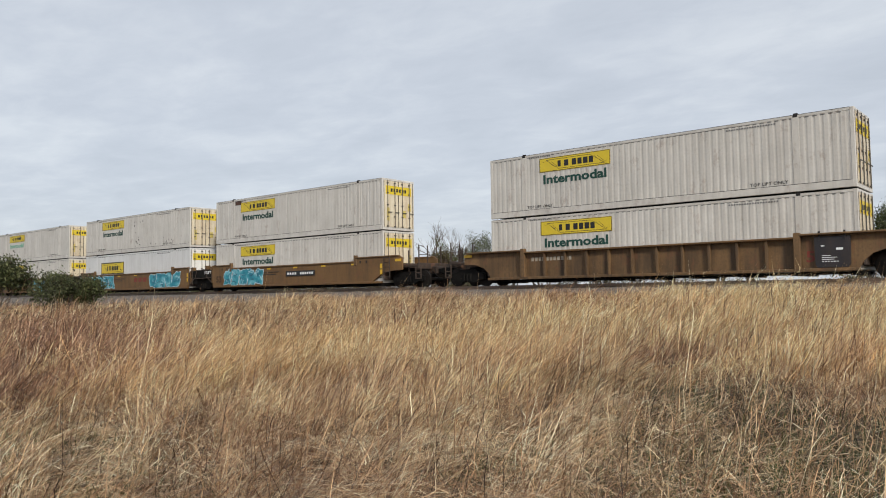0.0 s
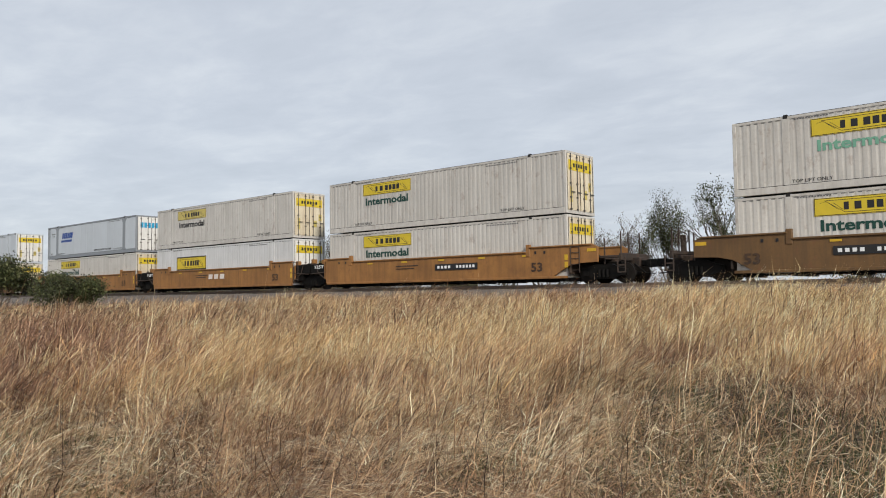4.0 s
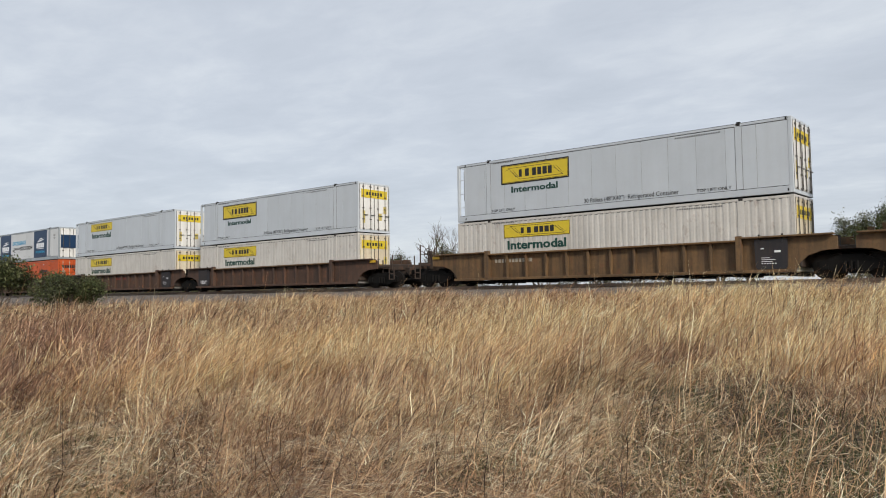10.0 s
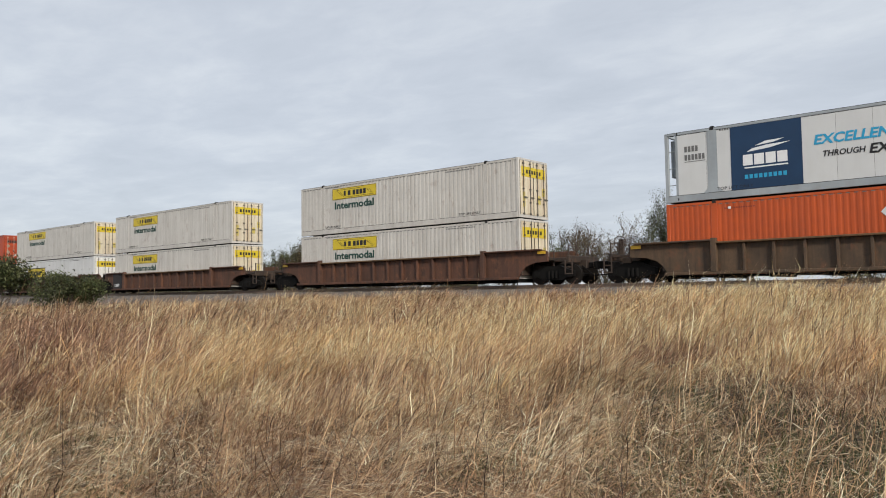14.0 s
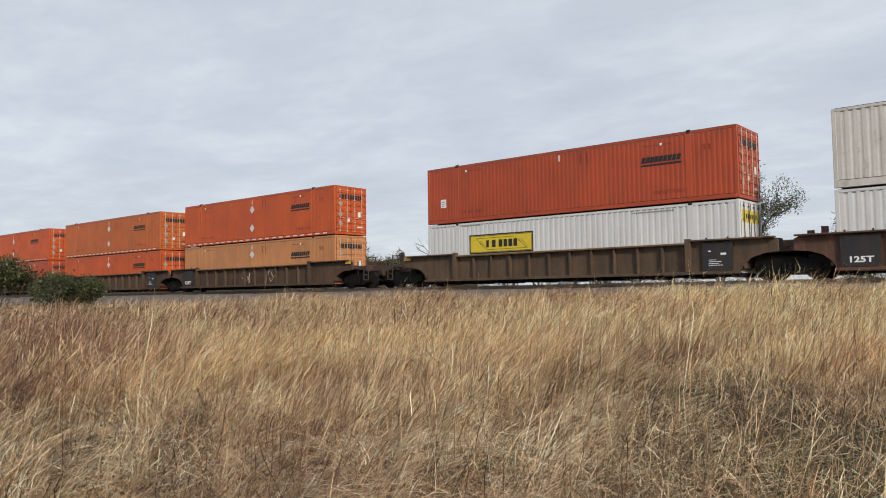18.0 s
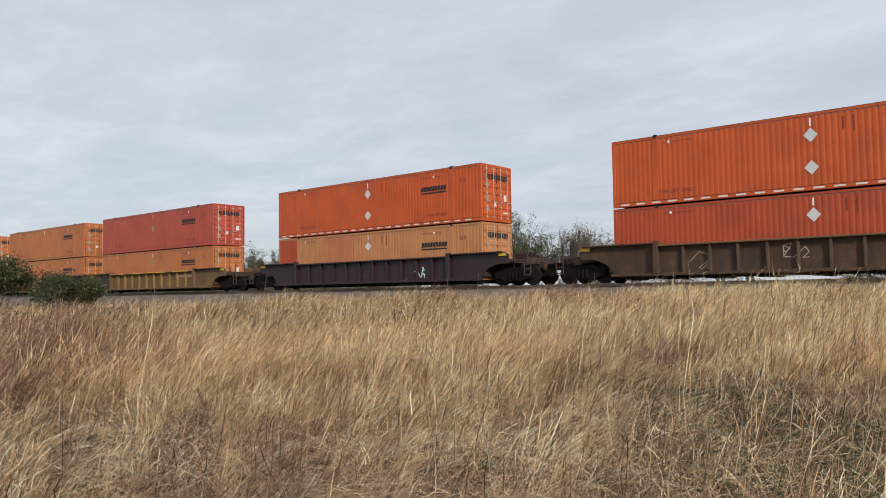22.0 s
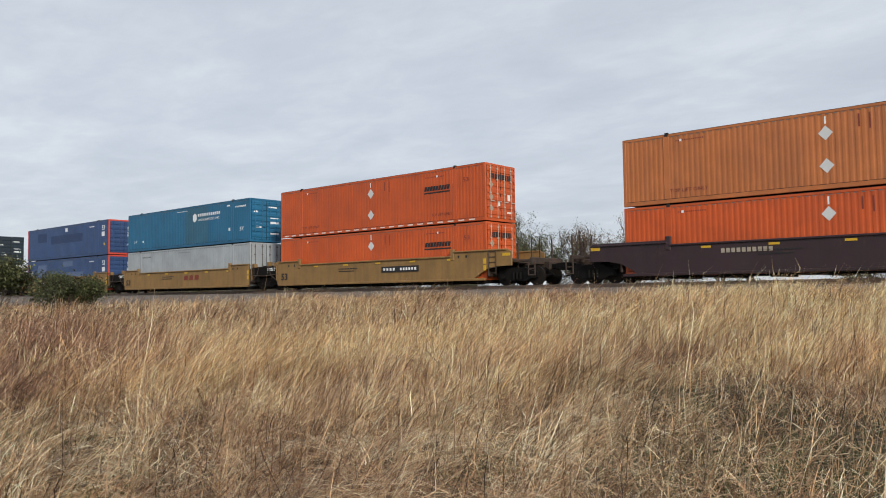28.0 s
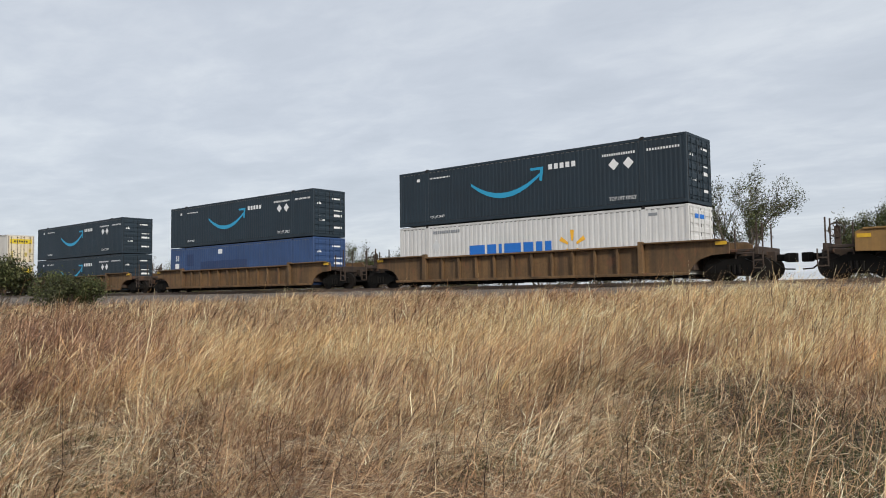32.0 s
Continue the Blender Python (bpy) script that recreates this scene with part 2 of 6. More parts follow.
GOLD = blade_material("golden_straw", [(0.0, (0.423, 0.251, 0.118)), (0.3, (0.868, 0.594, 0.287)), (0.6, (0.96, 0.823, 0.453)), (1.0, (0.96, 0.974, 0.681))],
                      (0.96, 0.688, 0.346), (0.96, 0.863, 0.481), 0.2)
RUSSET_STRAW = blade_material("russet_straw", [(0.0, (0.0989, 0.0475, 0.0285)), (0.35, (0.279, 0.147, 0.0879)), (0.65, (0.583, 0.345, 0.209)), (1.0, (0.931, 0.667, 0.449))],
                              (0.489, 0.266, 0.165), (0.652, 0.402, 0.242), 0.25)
# the dark end of this ramp also stands for shade among the stems
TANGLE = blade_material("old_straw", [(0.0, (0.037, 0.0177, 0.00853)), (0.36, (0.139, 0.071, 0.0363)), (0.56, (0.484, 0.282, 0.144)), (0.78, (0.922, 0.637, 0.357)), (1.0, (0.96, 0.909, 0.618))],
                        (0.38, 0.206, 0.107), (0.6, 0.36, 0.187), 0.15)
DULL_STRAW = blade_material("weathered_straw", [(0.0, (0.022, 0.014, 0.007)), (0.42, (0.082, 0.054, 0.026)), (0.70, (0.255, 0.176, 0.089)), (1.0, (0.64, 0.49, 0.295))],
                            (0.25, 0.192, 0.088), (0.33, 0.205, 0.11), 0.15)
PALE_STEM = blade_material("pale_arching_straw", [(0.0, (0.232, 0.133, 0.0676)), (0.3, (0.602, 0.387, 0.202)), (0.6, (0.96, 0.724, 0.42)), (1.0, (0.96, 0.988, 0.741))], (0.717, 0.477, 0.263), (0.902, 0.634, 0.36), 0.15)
GREENERY = blade_material("fresh_grass", [(0.0, (0.05, 0.075, 0.02)), (1.0, (0.16, 0.17, 0.06))], (0.10, 0.11, 0.04), (0.2, 0.18, 0.08))
LEAF = blade_material("olive_leaves", [(0.0, (0.035, 0.05, 0.016)), (0.6, (0.11, 0.135, 0.05)), (1.0, (0.24, 0.26, 0.11))], (0.08, 0.10, 0.04), (0.17, 0.17, 0.07), 0.4)
LEAF_OLIVE = blade_material("grey_olive_leaves", [(0.0, (0.05, 0.058, 0.022)), (0.6, (0.135, 0.145, 0.058)), (1.0, (0.25, 0.25, 0.115))], (0.11, 0.12, 0.05), (0.18, 0.17, 0.08), 0.4)
LEAF_DRY = blade_material("autumn_leaves", [(0.0, (0.06, 0.035, 0.02)), (0.5, (0.12, 0.10, 0.04)), (1.0, (0.22, 0.17, 0.08))], (0.10, 0.05, 0.03), (0.14, 0.13, 0.05))
BARK = plain("grey_bark", (0.11, 0.09, 0.075), 0.9, vary=0.35, scale=8, bump=0.5)
STEEL_RAIL = plain("worn_rail_steel", (0.20, 0.15, 0.12), 0.45, 0.7)
TIE_WOOD = plain("creosoted_tie", (0.06, 0.048, 0.04), 0.9, vary=0.3)

# ---- mesh helpers ----


class Shape:
    """Collects faces for one mesh."""

    def __init__(self):
        self.v, self.f = [], []

    def face(self, pts):
        k = len(self.v)
        self.v += [tuple(p) for p in pts]
        self.f.append(tuple(range(k, k + len(pts))))

    def box(self, x0, x1, y0, y1, z0, z1):
        k = len(self.v)
        self.v += [(x, y, z) for x in (x0, x1) for y in (y0, y1) for z in (z0, z1)]
        self.f += [tuple(k + i for i in q) for q in ((0, 1, 3, 2), (4, 6, 7, 5), (0, 4, 5, 1), (2, 3, 7, 6), (0, 2, 6, 4), (1, 5, 7, 3))]
        return self

    def prism(self, outline, y0, y1):
        """An outline in x and z (counter-clockwise seen from -y), given thickness along y."""
        k, n = len(self.v), len(outline)
        self.v += [(x, y0, z) for x, z in outline] + [(x, y1, z) for x, z in outline]
        self.f.append(tuple(range(k, k + n)))
        self.f.append(tuple(range(k + 2 * n - 1, k + n - 1, -1)))
        self.f += [(k + i, k + n + i, k + n + (i + 1) % n, k + (i + 1) % n) for i in range(n)]
        return self

    def rod(self, a, b, r, sides=6, r2=None):
        a, b = Vector(a), Vector(b)
        q = (b - a).to_track_quat("Z", "Y")
        k, r2 = len(self.v), r if r2 is None else r2
        for c, rr in ((a, r), (b, r2)):
            for i in range(sides):
                w = 2 * math.pi * i / sides
                self.v.append(tuple(c + q @ Vector((rr * math.cos(w), rr * math.sin(w), 0))))
        self.f += [(k + i, k + (i + 1) % sides, k + sides + (i + 1) % sides, k + sides + i) for i in range(sides)]
        self.f += [tuple(range(k + sides - 1, k - 1, -1)), tuple(range(k + sides, k + 2 * sides))]
        return self

    def mesh(self, name, material, bevel=0.0):
        me = bpy.data.meshes.new(name)
        me.from_pydata(self.v, [], self.f)
        if bevel:
            bm = bmesh.new()
            bm.from_mesh(me)
            sharp = [e for e in bm.edges if len(e.link_faces) == 2 and e.calc_face_angle(0) > 0.5]
            bmesh.ops.bevel(bm, geom=sharp, offset=bevel, segments=1, affect="EDGES")
            bm.to_mesh(me)
            bm.free()
        me.materials.append(material)
        return me


MADE = {}


def made(key, material, build, bevel=0.0):
    """One mesh for all parts alike in shape and paint."""
    k = (key, material.name)
    if k not in MADE:
        MADE[k] = build().mesh(str(key if isinstance(key, str) else key[0]), material, bevel)
    return MADE[k]


def part(name, me, parent, label="", at=(0, 0, 0), turn=(0, 0, 0)):
    ob = new(name, me)
    ob.parent = parent
    ob.matrix_basis = pose(*at, *turn)
    if label:
        ob["label"] = label
    if name in ("stencil", "reflective_tape", "emblem", "sticker", "placard"):
        ob["kind"] = "stuff"
    return ob


def thing(name, label, category, group="", kind="", m=None):
    ob = new(name)
    ob.empty_display_size = 0.3
    if m is not None:
        ob.matrix_basis = m
    return tagged(ob, label, category, group, kind)


# ---- ground, track ----


def wob(x, y):
    return 0.06 * math.sin(0.31 * x + 0.7) * math.cos(0.27 * y) + 0.035 * math.sin(0.83 * x - 0.5 * y)


BANK = [(-3000, 0.0), (-60, 0.0), (-31, 0.0), (-22, 0.05), (-15, 0.40), (-9, 0.81), (-6, 0.93), (-3.9, 0.95), (3.9, 0.95), (7, 0.62), (12, 0.25), (25, 0.05), (3000, 0.0)]


def ground_z(x, y):
    for (a, za), (b, zb) in zip(BANK, BANK[1:]):
        if a <= y <= b:
            z = za + (zb - za) * (y - a) / (b - a)
            return z + wob(x, y) * (1 if abs(y) > 5 else 0.25)
    return 0.0


def make_ground():
    xs = sorted(set([-3000, -1500, -800, -400, -250, 150, 300, 800, 1500, 3000] + [-180 + 2.5 * i for i in range(113)]))
    ys = sorted(set([-3000, -1200, -500, -200, -100, -60, 60, 120, 300, 800, 1500, 3000] + [-45 + 1.0 * i for i in range(91)]))
    v = [(x, y, ground_z(x, y)) for x in xs for y in ys]
    n = len(ys)
    f = [(i * n + j, (i + 1) * n + j, (i + 1) * n + j + 1, i * n + j + 1) for i in range(len(xs) - 1) for j in range(n - 1)]
    me = bpy.data.meshes.new("ground")
    me.from_pydata(v, [], f)
    me.polygons.foreach_set("use_smooth", [True] * len(f))
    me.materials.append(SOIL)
    tagged(new("ground", me), "thatch-covered brown soil under a dry grass field", "ground", kind="structure")


make_ground()


def make_track():
    rnd = random.Random(3)
    prof = [(-3.9, 0.89), (-3.2, 1.19), (-2.5, 1.52), (-2.05, 1.67), (-1.3, 1.69), (0, 1.67), (1.3, 1.69), (2.05, 1.67), (2.5, 1.52), (3.2, 1.19), (3.9, 0.89)]
    xs = [-1500, -900, -500, -320] + [-220 + 0.6 * i for i in range(480)] + [120, 300, 700, 1500]
    v = [(x, y + rnd.uniform(-.05, .05), z + rnd.uniform(-.03, .03)) for x in xs for y, z in prof]
    n = len(prof)
    f = [(i * n + j, (i + 1) * n + j, (i + 1) * n + j + 1, i * n + j + 1) for i in range(len(xs) - 1) for j in range(n - 1)]
    me = bpy.data.meshes.new("ballast")
    me.from_pydata(v, [], f)
    me.materials.append(BALLAST)
    tagged(new("ballast_bed", me), "grey crushed-stone ballast bank under the rails", "ballast", kind="structure")
    for y in (-0.755, 0.755):
        s = Shape()
        out = [(-0.07, -0.17), (0.07, -0.17), (0.07, -0.155), (0.012, -0.13), (0.012, -0.045), (0.036, -0.03), (0.036, 0.0), (-0.036, 0.0), (-0.036, -0.03), (-0.012, -0.045), (-0.012, -0.13), (-0.07, -0.155)]
        k = len(out)
        s.v = [(-1500, y + a, RAIL_Z + b) for a, b in out] + [(1500, y + a, RAIL_Z + b) for a, b in out]
        s.f = [(i, (i + 1) % k, k + (i + 1) % k, k + i) for i in range(k)]
        tagged(new("rail", s.mesh("rail", STEEL_RAIL)), "brown worn steel rail on wooden ties", "rail", "rails of the track", "structure")
    tie = Shape().box(-0.11, 0.11, -1.3, 1.3, -0.18, 0.0).mesh("tie", TIE_WOOD, 0.012)
    bed = thing("railway_ties", "dark creosoted wooden ties half sunk in ballast", "ties", kind="structure")
    for i in range(290):
        part("tie", tie, bed, at=(-125 + 0.53 * i, rnd.uniform(-.03, .03), RAIL_Z - 0.17), turn=(0, 0, rnd.uniform(-.8, .8)))


make_track()

# ---- grass ----


def ribbons(name, pts, width, taper, face_turn, material):
    """One mesh of many bent blades. pts (n, k, 3): the line of each; taper: its width from foot to tip, the last one 0."""
    n, k = pts.shape[:2]
    side = np.stack([np.cos(face_turn), np.sin(face_turn), np.zeros(n)], 1)
    rings = []
    for i in range(k - 1):
        w = (width * taper[i] * 0.5)[:, None] * side
        rings += [pts[:, i] - w, pts[:, i] + w]
    rings.append(pts[:, k - 1])
    m = len(rings)
    v = np.stack(rings, 1).reshape(-1, 3)
    off = np.arange(n)[:, None] * m
    quads = [[2 * i, 2 * i + 1, 2 * i + 3, 2 * i + 2] for i in range(k - 2)]
    loops = np.concatenate([off + np.array(q) for q in quads] + [off + np.array([m - 3, m - 2, m - 1])], 1)
    tot = np.tile(np.array([4] * len(quads) + [3]), n)
    start = np.concatenate([[0], np.cumsum(tot)[:-1]])
    me = bpy.data.meshes.new(name)
    me.vertices.add(len(v))
    me.vertices.foreach_set("co", v.astype(np.float32).ravel())
    me.loops.add(loops.size)
    me.loops.foreach_set("vertex_index", loops.ravel().astype(np.int32))
    me.polygons.add(len(tot))
    me.polygons.foreach_set("loop_start", start.astype(np.int32))
    me.polygons.foreach_set("loop_total", tot.astype(np.int32))
    me.update(calc_edges=True)
    me.materials.append(material)
    return me


def field_noise(x, y, s, seed):
    r = np.random.RandomState(seed)
    z = np.zeros(len(x))
    for k in range(7):
        a, ph, f = r.uniform(0, 6.28), r.uniform(0, 6.28), s * r.uniform(0.5, 1.8)
        z += np.sin((x * np.cos(a) + y * np.sin(a)) * f + ph)
    return z / 3.2


BANK_Y, BANK_H = np.array([b[0] for b in BANK]), np.array([b[1] for b in BANK])


def lie(x, y):
    return np.interp(y, BANK_Y, BANK_H) + 0.06 * np.sin(0.31 * x + 0.7) * np.cos(0.27 * y) + 0.035 * np.sin(0.83 * x - 0.5 * y)


def scatter(n, r0, r1, seed, y_max=-4.3):
    """Places on the near side of the track, thinning out with distance from the field's edge."""
    r = np.random.RandomState(seed)
    rad = np.exp(r.uniform(np.log(r0), np.log(r1), n))
    ang = np.radians(r.uniform(40.2 - 44, 40.2 + 44, n))
    x, y = -rad * np.sin(ang), -31.45 + rad * np.cos(ang)
    ok = y < y_max
    return x[ok], y[ok], rad[ok], r


def blade_lines(base, height, turn, lean, r, droop=0.25, jitter=0.05, steps=(0.0, 0.38, 0.72, 1.0)):
    """A line a blade: upright at the foot, carried over by the wind towards the tip."""
    d = np.stack([np.cos(turn), np.sin(turn), np.zeros(len(turn))], 1)
    up = np.array([0, 0, 1.0])
    out = []
    for u in steps:
        p = base + d * (lean * u ** 1.7)[:, None] + up * (height * (u - droop * u ** 3 * np.minimum(1.2, lean / height)))[:, None]
        out.append(p + (r.normal(0, jitter, p.shape) * (height * u)[:, None] if u else 0))
    return np.stack(out, 1)


TURN = radians(40.16)


def field_uv(x, y):
    """Across and into the field, from its near edge."""
    dy = y + 31.45
    return x * math.cos(TURN) + dy * math.sin(TURN), -x * math.sin(TURN) + dy * math.cos(TURN)


def smooth(x, a, b):
    t = np.clip((x - a) / (b - a), 0, 1)
    return t * t * (3 - 2 * t)


def patches(u, v, spots):
    return sum(k * np.exp(-((u - a) ** 2 + ((v - b) * 0.8) ** 2) / (2 * c * c)) for a, b, c, k in spots)


GOLD_SPOTS = [(-4.2, 11.0, 1.3, 1.0), (-2.6, 16.0, 2.2, 1.0), (-0.6, 20.0, 2.6, 0.9), (0.9, 14.5, 1.8, 1.0), (2.9, 21.5, 2.4, 0.9), (8.6, 16.5, 2.4, 1.3), (9.5, 27.0, 3.5, 1.0), (12.5, 24.5, 3.5, 1.0), (-9.0, 24.0, 3.0, 0.6), (6.6, 12.2, 1.5, 1.1), (11.0, 20.0, 2.4, 1.2)]
RUSSET_SPOTS = [(-7.2, 13.5, 1.9, 1.2), (-5.6, 9.5, 1.2, 0.9), (3.9, 13.5, 1.5, 1.2), (-3.5, 23.0, 1.6, 0.9), (-12.0, 20.0, 3.0, 1.0), (5.2, 18.0, 1.5, 0.8), (4.5, 26.5, 3.0, 1.0), (-9.6, 15.5, 2.4, 1.5), (-15.5, 26.0, 4.5, 1.3), (-1.2, 11.5, 0.8, 0.7)]


def standing(u, v):
    """0 where the straw is low and matted, 1 where it stands tall."""
    wave = 1.1 * field_noise(u, v, 1.3, 41) + 0.6 * field_noise(u, v, 3.0, 42)
    edge = 8.3 + 3.4 * smooth(u, 1.2, 4.2) - 4.0 * smooth(u, 3.7, 5.2) - 1.6 * smooth(-u, 3.2, 5.0)
    return smooth(v + wave, edge - 2.6, edge + 3.4)


ARCH = (0.0, 0.18, 0.38, 0.60, 0.82, 1.0)


def mounds(u, v):
    """The uneven mat of old straw: above 0 on its humps, below in between."""
    return 0.75 * field_noise(u, v, 4.2, 61) + 0.45 * field_noise(u, v, 8.0, 62)


HOLLOW_SPOTS = [(-3.2, 7.3, 0.40, 1.2), (-2.5, 6.3, 0.25, 0.9), (3.3, 5.6, 0.6, 1.0), (2.2, 9.6, 0.5, 0.8), (0.3, 5.4, 0.25, 0.7), (-1.1, 6.9, 0.2, 0.8)]


def hollows(u, v):
    """1 in the dark hollows between the low bunches."""
    return np.clip(smooth(-mounds(u, v), 0.15, 0.75) + patches(u, v, HOLLOW_SPOTS), 0, 1)


def make_grass():
    # bunches of straw: tall and soft further into the field, low fountains at its near edge
    cx, cy, crad, r = scatter(9400, 3.2, 120, 11)
    # the verge along the ballast grows thicker
    cx, cy = np.concatenate([cx, r.uniform(-34, 2, 1000)]), np.concatenate([cy, r.uniform(-7.5, -4.3, 1000)])
    crad = np.hypot(cx, cy + 31.45)
    u, v = field_uv(cx, cy)
    tall_here = standing(u, v)
    size = 0.25 + 0.66 * tall_here
    size *= np.clip(1 + 0.42 * field_noise(cx, cy, 0.9, 5) + 0.15 * field_noise(cx, cy, 0.35, 6), 0.5, 1.6) * r.uniform(0.6, 1.3, len(cx))
    size *= np.interp(cy, [-9, -5.5, -4.3], [1.0, 1.05, 0.8])
    size *= np.where(cy > -12, np.interp(cx, [-75, -40, -24, -14, -4], [0.62, 0.80, 0.95, 1.0, 1.0]), 1.0)
    size *= np.where(tall_here < 0.5, np.clip(1 + 0.4 * mounds(u, v), 0.5, 1.5), 1.0)
    gold = patches(u, v, GOLD_SPOTS) + 0.25 * field_noise(cx, cy, 0.8, 3) + r.normal(0, 0.30, len(cx))
    russet = patches(u, v, RUSSET_SPOTS) + 0.25 * field_noise(cx, cy, 0.7, 4) + r.normal(0, 0.30, len(cx))
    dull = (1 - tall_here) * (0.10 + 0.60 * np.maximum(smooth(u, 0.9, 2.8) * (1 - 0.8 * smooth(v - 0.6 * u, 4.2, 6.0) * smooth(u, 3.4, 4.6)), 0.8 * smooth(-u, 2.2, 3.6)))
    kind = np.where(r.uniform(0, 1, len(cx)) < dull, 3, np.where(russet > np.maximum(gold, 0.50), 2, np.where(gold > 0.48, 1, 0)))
    mat = r.uniform(0, 1, len(cx))
    kind = np.where((tall_here < 0.5) & (kind < 2) & (mat < 0.55), 2, np.where((tall_here < 0.5) & (kind == 1) & (mat < 0.8), 0, kind))
    hollow = hollows(u, v)
    count = np.where(tall_here < 0.5, 3 + 17 * (1 - hollow), np.clip(58 - 13 * np.log(crad / 5), 16, 58)).astype(int)
    own = np.repeat(np.arange(len(cx)), count)
    n = len(own)
    spread = ((0.035 + 0.015 * crad) * r.uniform(0.6, 1.5, len(cx)))[own]
    x, y = cx[own] + r.normal(0, 1, n) * spread, np.minimum(cy[own] + r.normal(0, 1, n) * spread, -4.2)
    rad = np.hypot(x, y + 31.45)
    wind = (0.70 + 0.5 * field_noise(cx, cy, 1.1, 51) + r.normal(0, 0.35, len(cx)))[own]
    away = np.arctan2(y - cy[own], x - cx[own])
    low = 1 - tall_here[own]
    turn = np.where(r.uniform(0, 1, n) < 0.30 + 0.35 * low, away, wind + r.normal(0, 0.42, n))
    tall = size[own] * r.uniform(0.45, 1.12, n)
    lean = tall * np.clip(r.normal(0.98 + 0.6 * low, 0.34, n) + (0.22 * field_noise(cx, cy, 1.0, 52) + r.normal(0, 0.18, len(cx)))[own], 0.03, 2.6)
    base = np.stack([x, y, lie(x, y) - 0.02], 1)
    lines = blade_lines(base, tall, turn, lean, r, 0.42)
    width = (0.0024 + 0.00038 * rad) * r.uniform(0.45, 1.55, n)
    face_turn = r.uniform(0, 3.14, n)
    clear = rad > 3.0
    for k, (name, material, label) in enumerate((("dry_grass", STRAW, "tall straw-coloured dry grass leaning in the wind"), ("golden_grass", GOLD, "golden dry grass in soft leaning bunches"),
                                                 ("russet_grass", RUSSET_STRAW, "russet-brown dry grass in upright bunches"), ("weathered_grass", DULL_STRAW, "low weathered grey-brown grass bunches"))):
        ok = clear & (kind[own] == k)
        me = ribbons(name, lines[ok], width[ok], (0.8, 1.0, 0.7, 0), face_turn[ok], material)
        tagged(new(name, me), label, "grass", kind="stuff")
    # fallen and crossing straw between the bunches
    x, y, rad, r = scatter(52000, 2.9, 16, 17)
    u, v = field_uv(x, y)
    keep = r.uniform(0, 1, len(x)) < (1 - 0.85 * hollows(u, v)) * (1 - 0.72 * standing(u, v) - 0.42 * smooth(u, 1.0, 2.5) - 0.2 * smooth(-u, 2.5, 4.0))
    x, y, rad = x[keep], y[keep], rad[keep]
    n = len(x)
    length = r.uniform(0.2, 0.75, n) * np.where(r.uniform(0, 1, n) < 0.12, 1.6, 1.0)
    turn = r.uniform(0, 6.28, n)
    tilt = np.clip(r.normal(0.34, 0.36, n), -0.1, 1.3)
    low = np.clip(0.07 + 0.14 * mounds(*field_uv(x, y)), 0.0, 0.32) * r.uniform(0.2, 1.25, n)
    base = np.stack([x, y, lie(x, y) + low], 1)
    d = np.stack([np.cos(turn) * np.cos(tilt), np.sin(turn) * np.cos(tilt), np.sin(tilt)], 1) * length[:, None]
    bend = np.stack([r.normal(0, 0.20, n), r.normal(0, 0.20, n), -np.abs(r.normal(0.2, 0.16, n))], 1) * length[:, None] * 1.8
    pts = np.stack([base, base + d * 0.35 + bend * 0.1, base + d * 0.7 + bend * 0.45, base + d + bend], 1)
    ok = np.hypot(pts[:, 3, 0], pts[:, 3, 1] + 31.45) > 2.6
    width = (0.0026 + 0.00042 * rad) * r.uniform(0.4, 1.6, n)
    me = ribbons("fallen_straw", pts[ok], width[ok], (0.8, 1.0, 0.9, 0), r.uniform(0, 3.14, n)[ok], TANGLE)
    tagged(new("fallen_straw", me), "tangled pale fallen straw between the grass bunches", "grass", kind="stuff")
    # long stems that arch over from a few strong bunches
    foot = [(2.4, 9.3, 255, 0.62, 70), (1.2, 8.2, 240, 0.5, 50), (3.6, 9.0, 20, 0.55, 40), (-4.3, 7.2, -20, 0.5, 50), (-1.6, 6.4, 60, 0.5, 40), (0.2, 7.4, 215, 0.5, 50), (4.4, 10.4, 200, 0.6, 40), (-3.0, 9.0, 30, 0.7, 60), (1.9, 6.2, 245, 0.45, 40), (-3.3, 5.7, 50, 0.72, 46), (-2.9, 5.0, 70, 0.66, 30), (-3.6, 6.6, 10, 0.6, 36), (2.0, 8.0, 232, 0.6, 40), (1.5, 6.9, 238, 0.5, 34), (2.7, 7.4, 250, 0.55, 30), (0.9, 6.0, 235, 0.45, 30), (3.0, 6.4, 205, 0.5, 24), (1.1, 5.2, 228, 0.4, 26)]
    parts = []
    for a, b, to, h, n in foot:
        x, y = a * math.cos(TURN) - b * math.sin(TURN), -31.45 + a * math.sin(TURN) + b * math.cos(TURN)
        base = np.stack([x + r.normal(0, 0.14, n), y + r.normal(0, 0.14, n), np.full(n, 0.03)], 1)
        tall = h * r.uniform(0.7, 1.25, n)
        parts.append(blade_lines(base, tall, np.radians(to) + r.normal(0, 0.30, n), tall * r.uniform(1.2, 2.4, n), r, 0.65, 0.015, ARCH))
    for k in range(640):
        b = math.exp(r.uniform(math.log(3.7), math.log(12.5)))
        a = b * r.uniform(-0.64, 0.64)
        x, y = a * math.cos(TURN) - b * math.sin(TURN), -31.45 + a * math.sin(TURN) + b * math.cos(TURN)
        n = r.randint(8, 40) if a < 0.18 * b else r.randint(4, 16) if b > 7.5 else r.randint(2, 7)
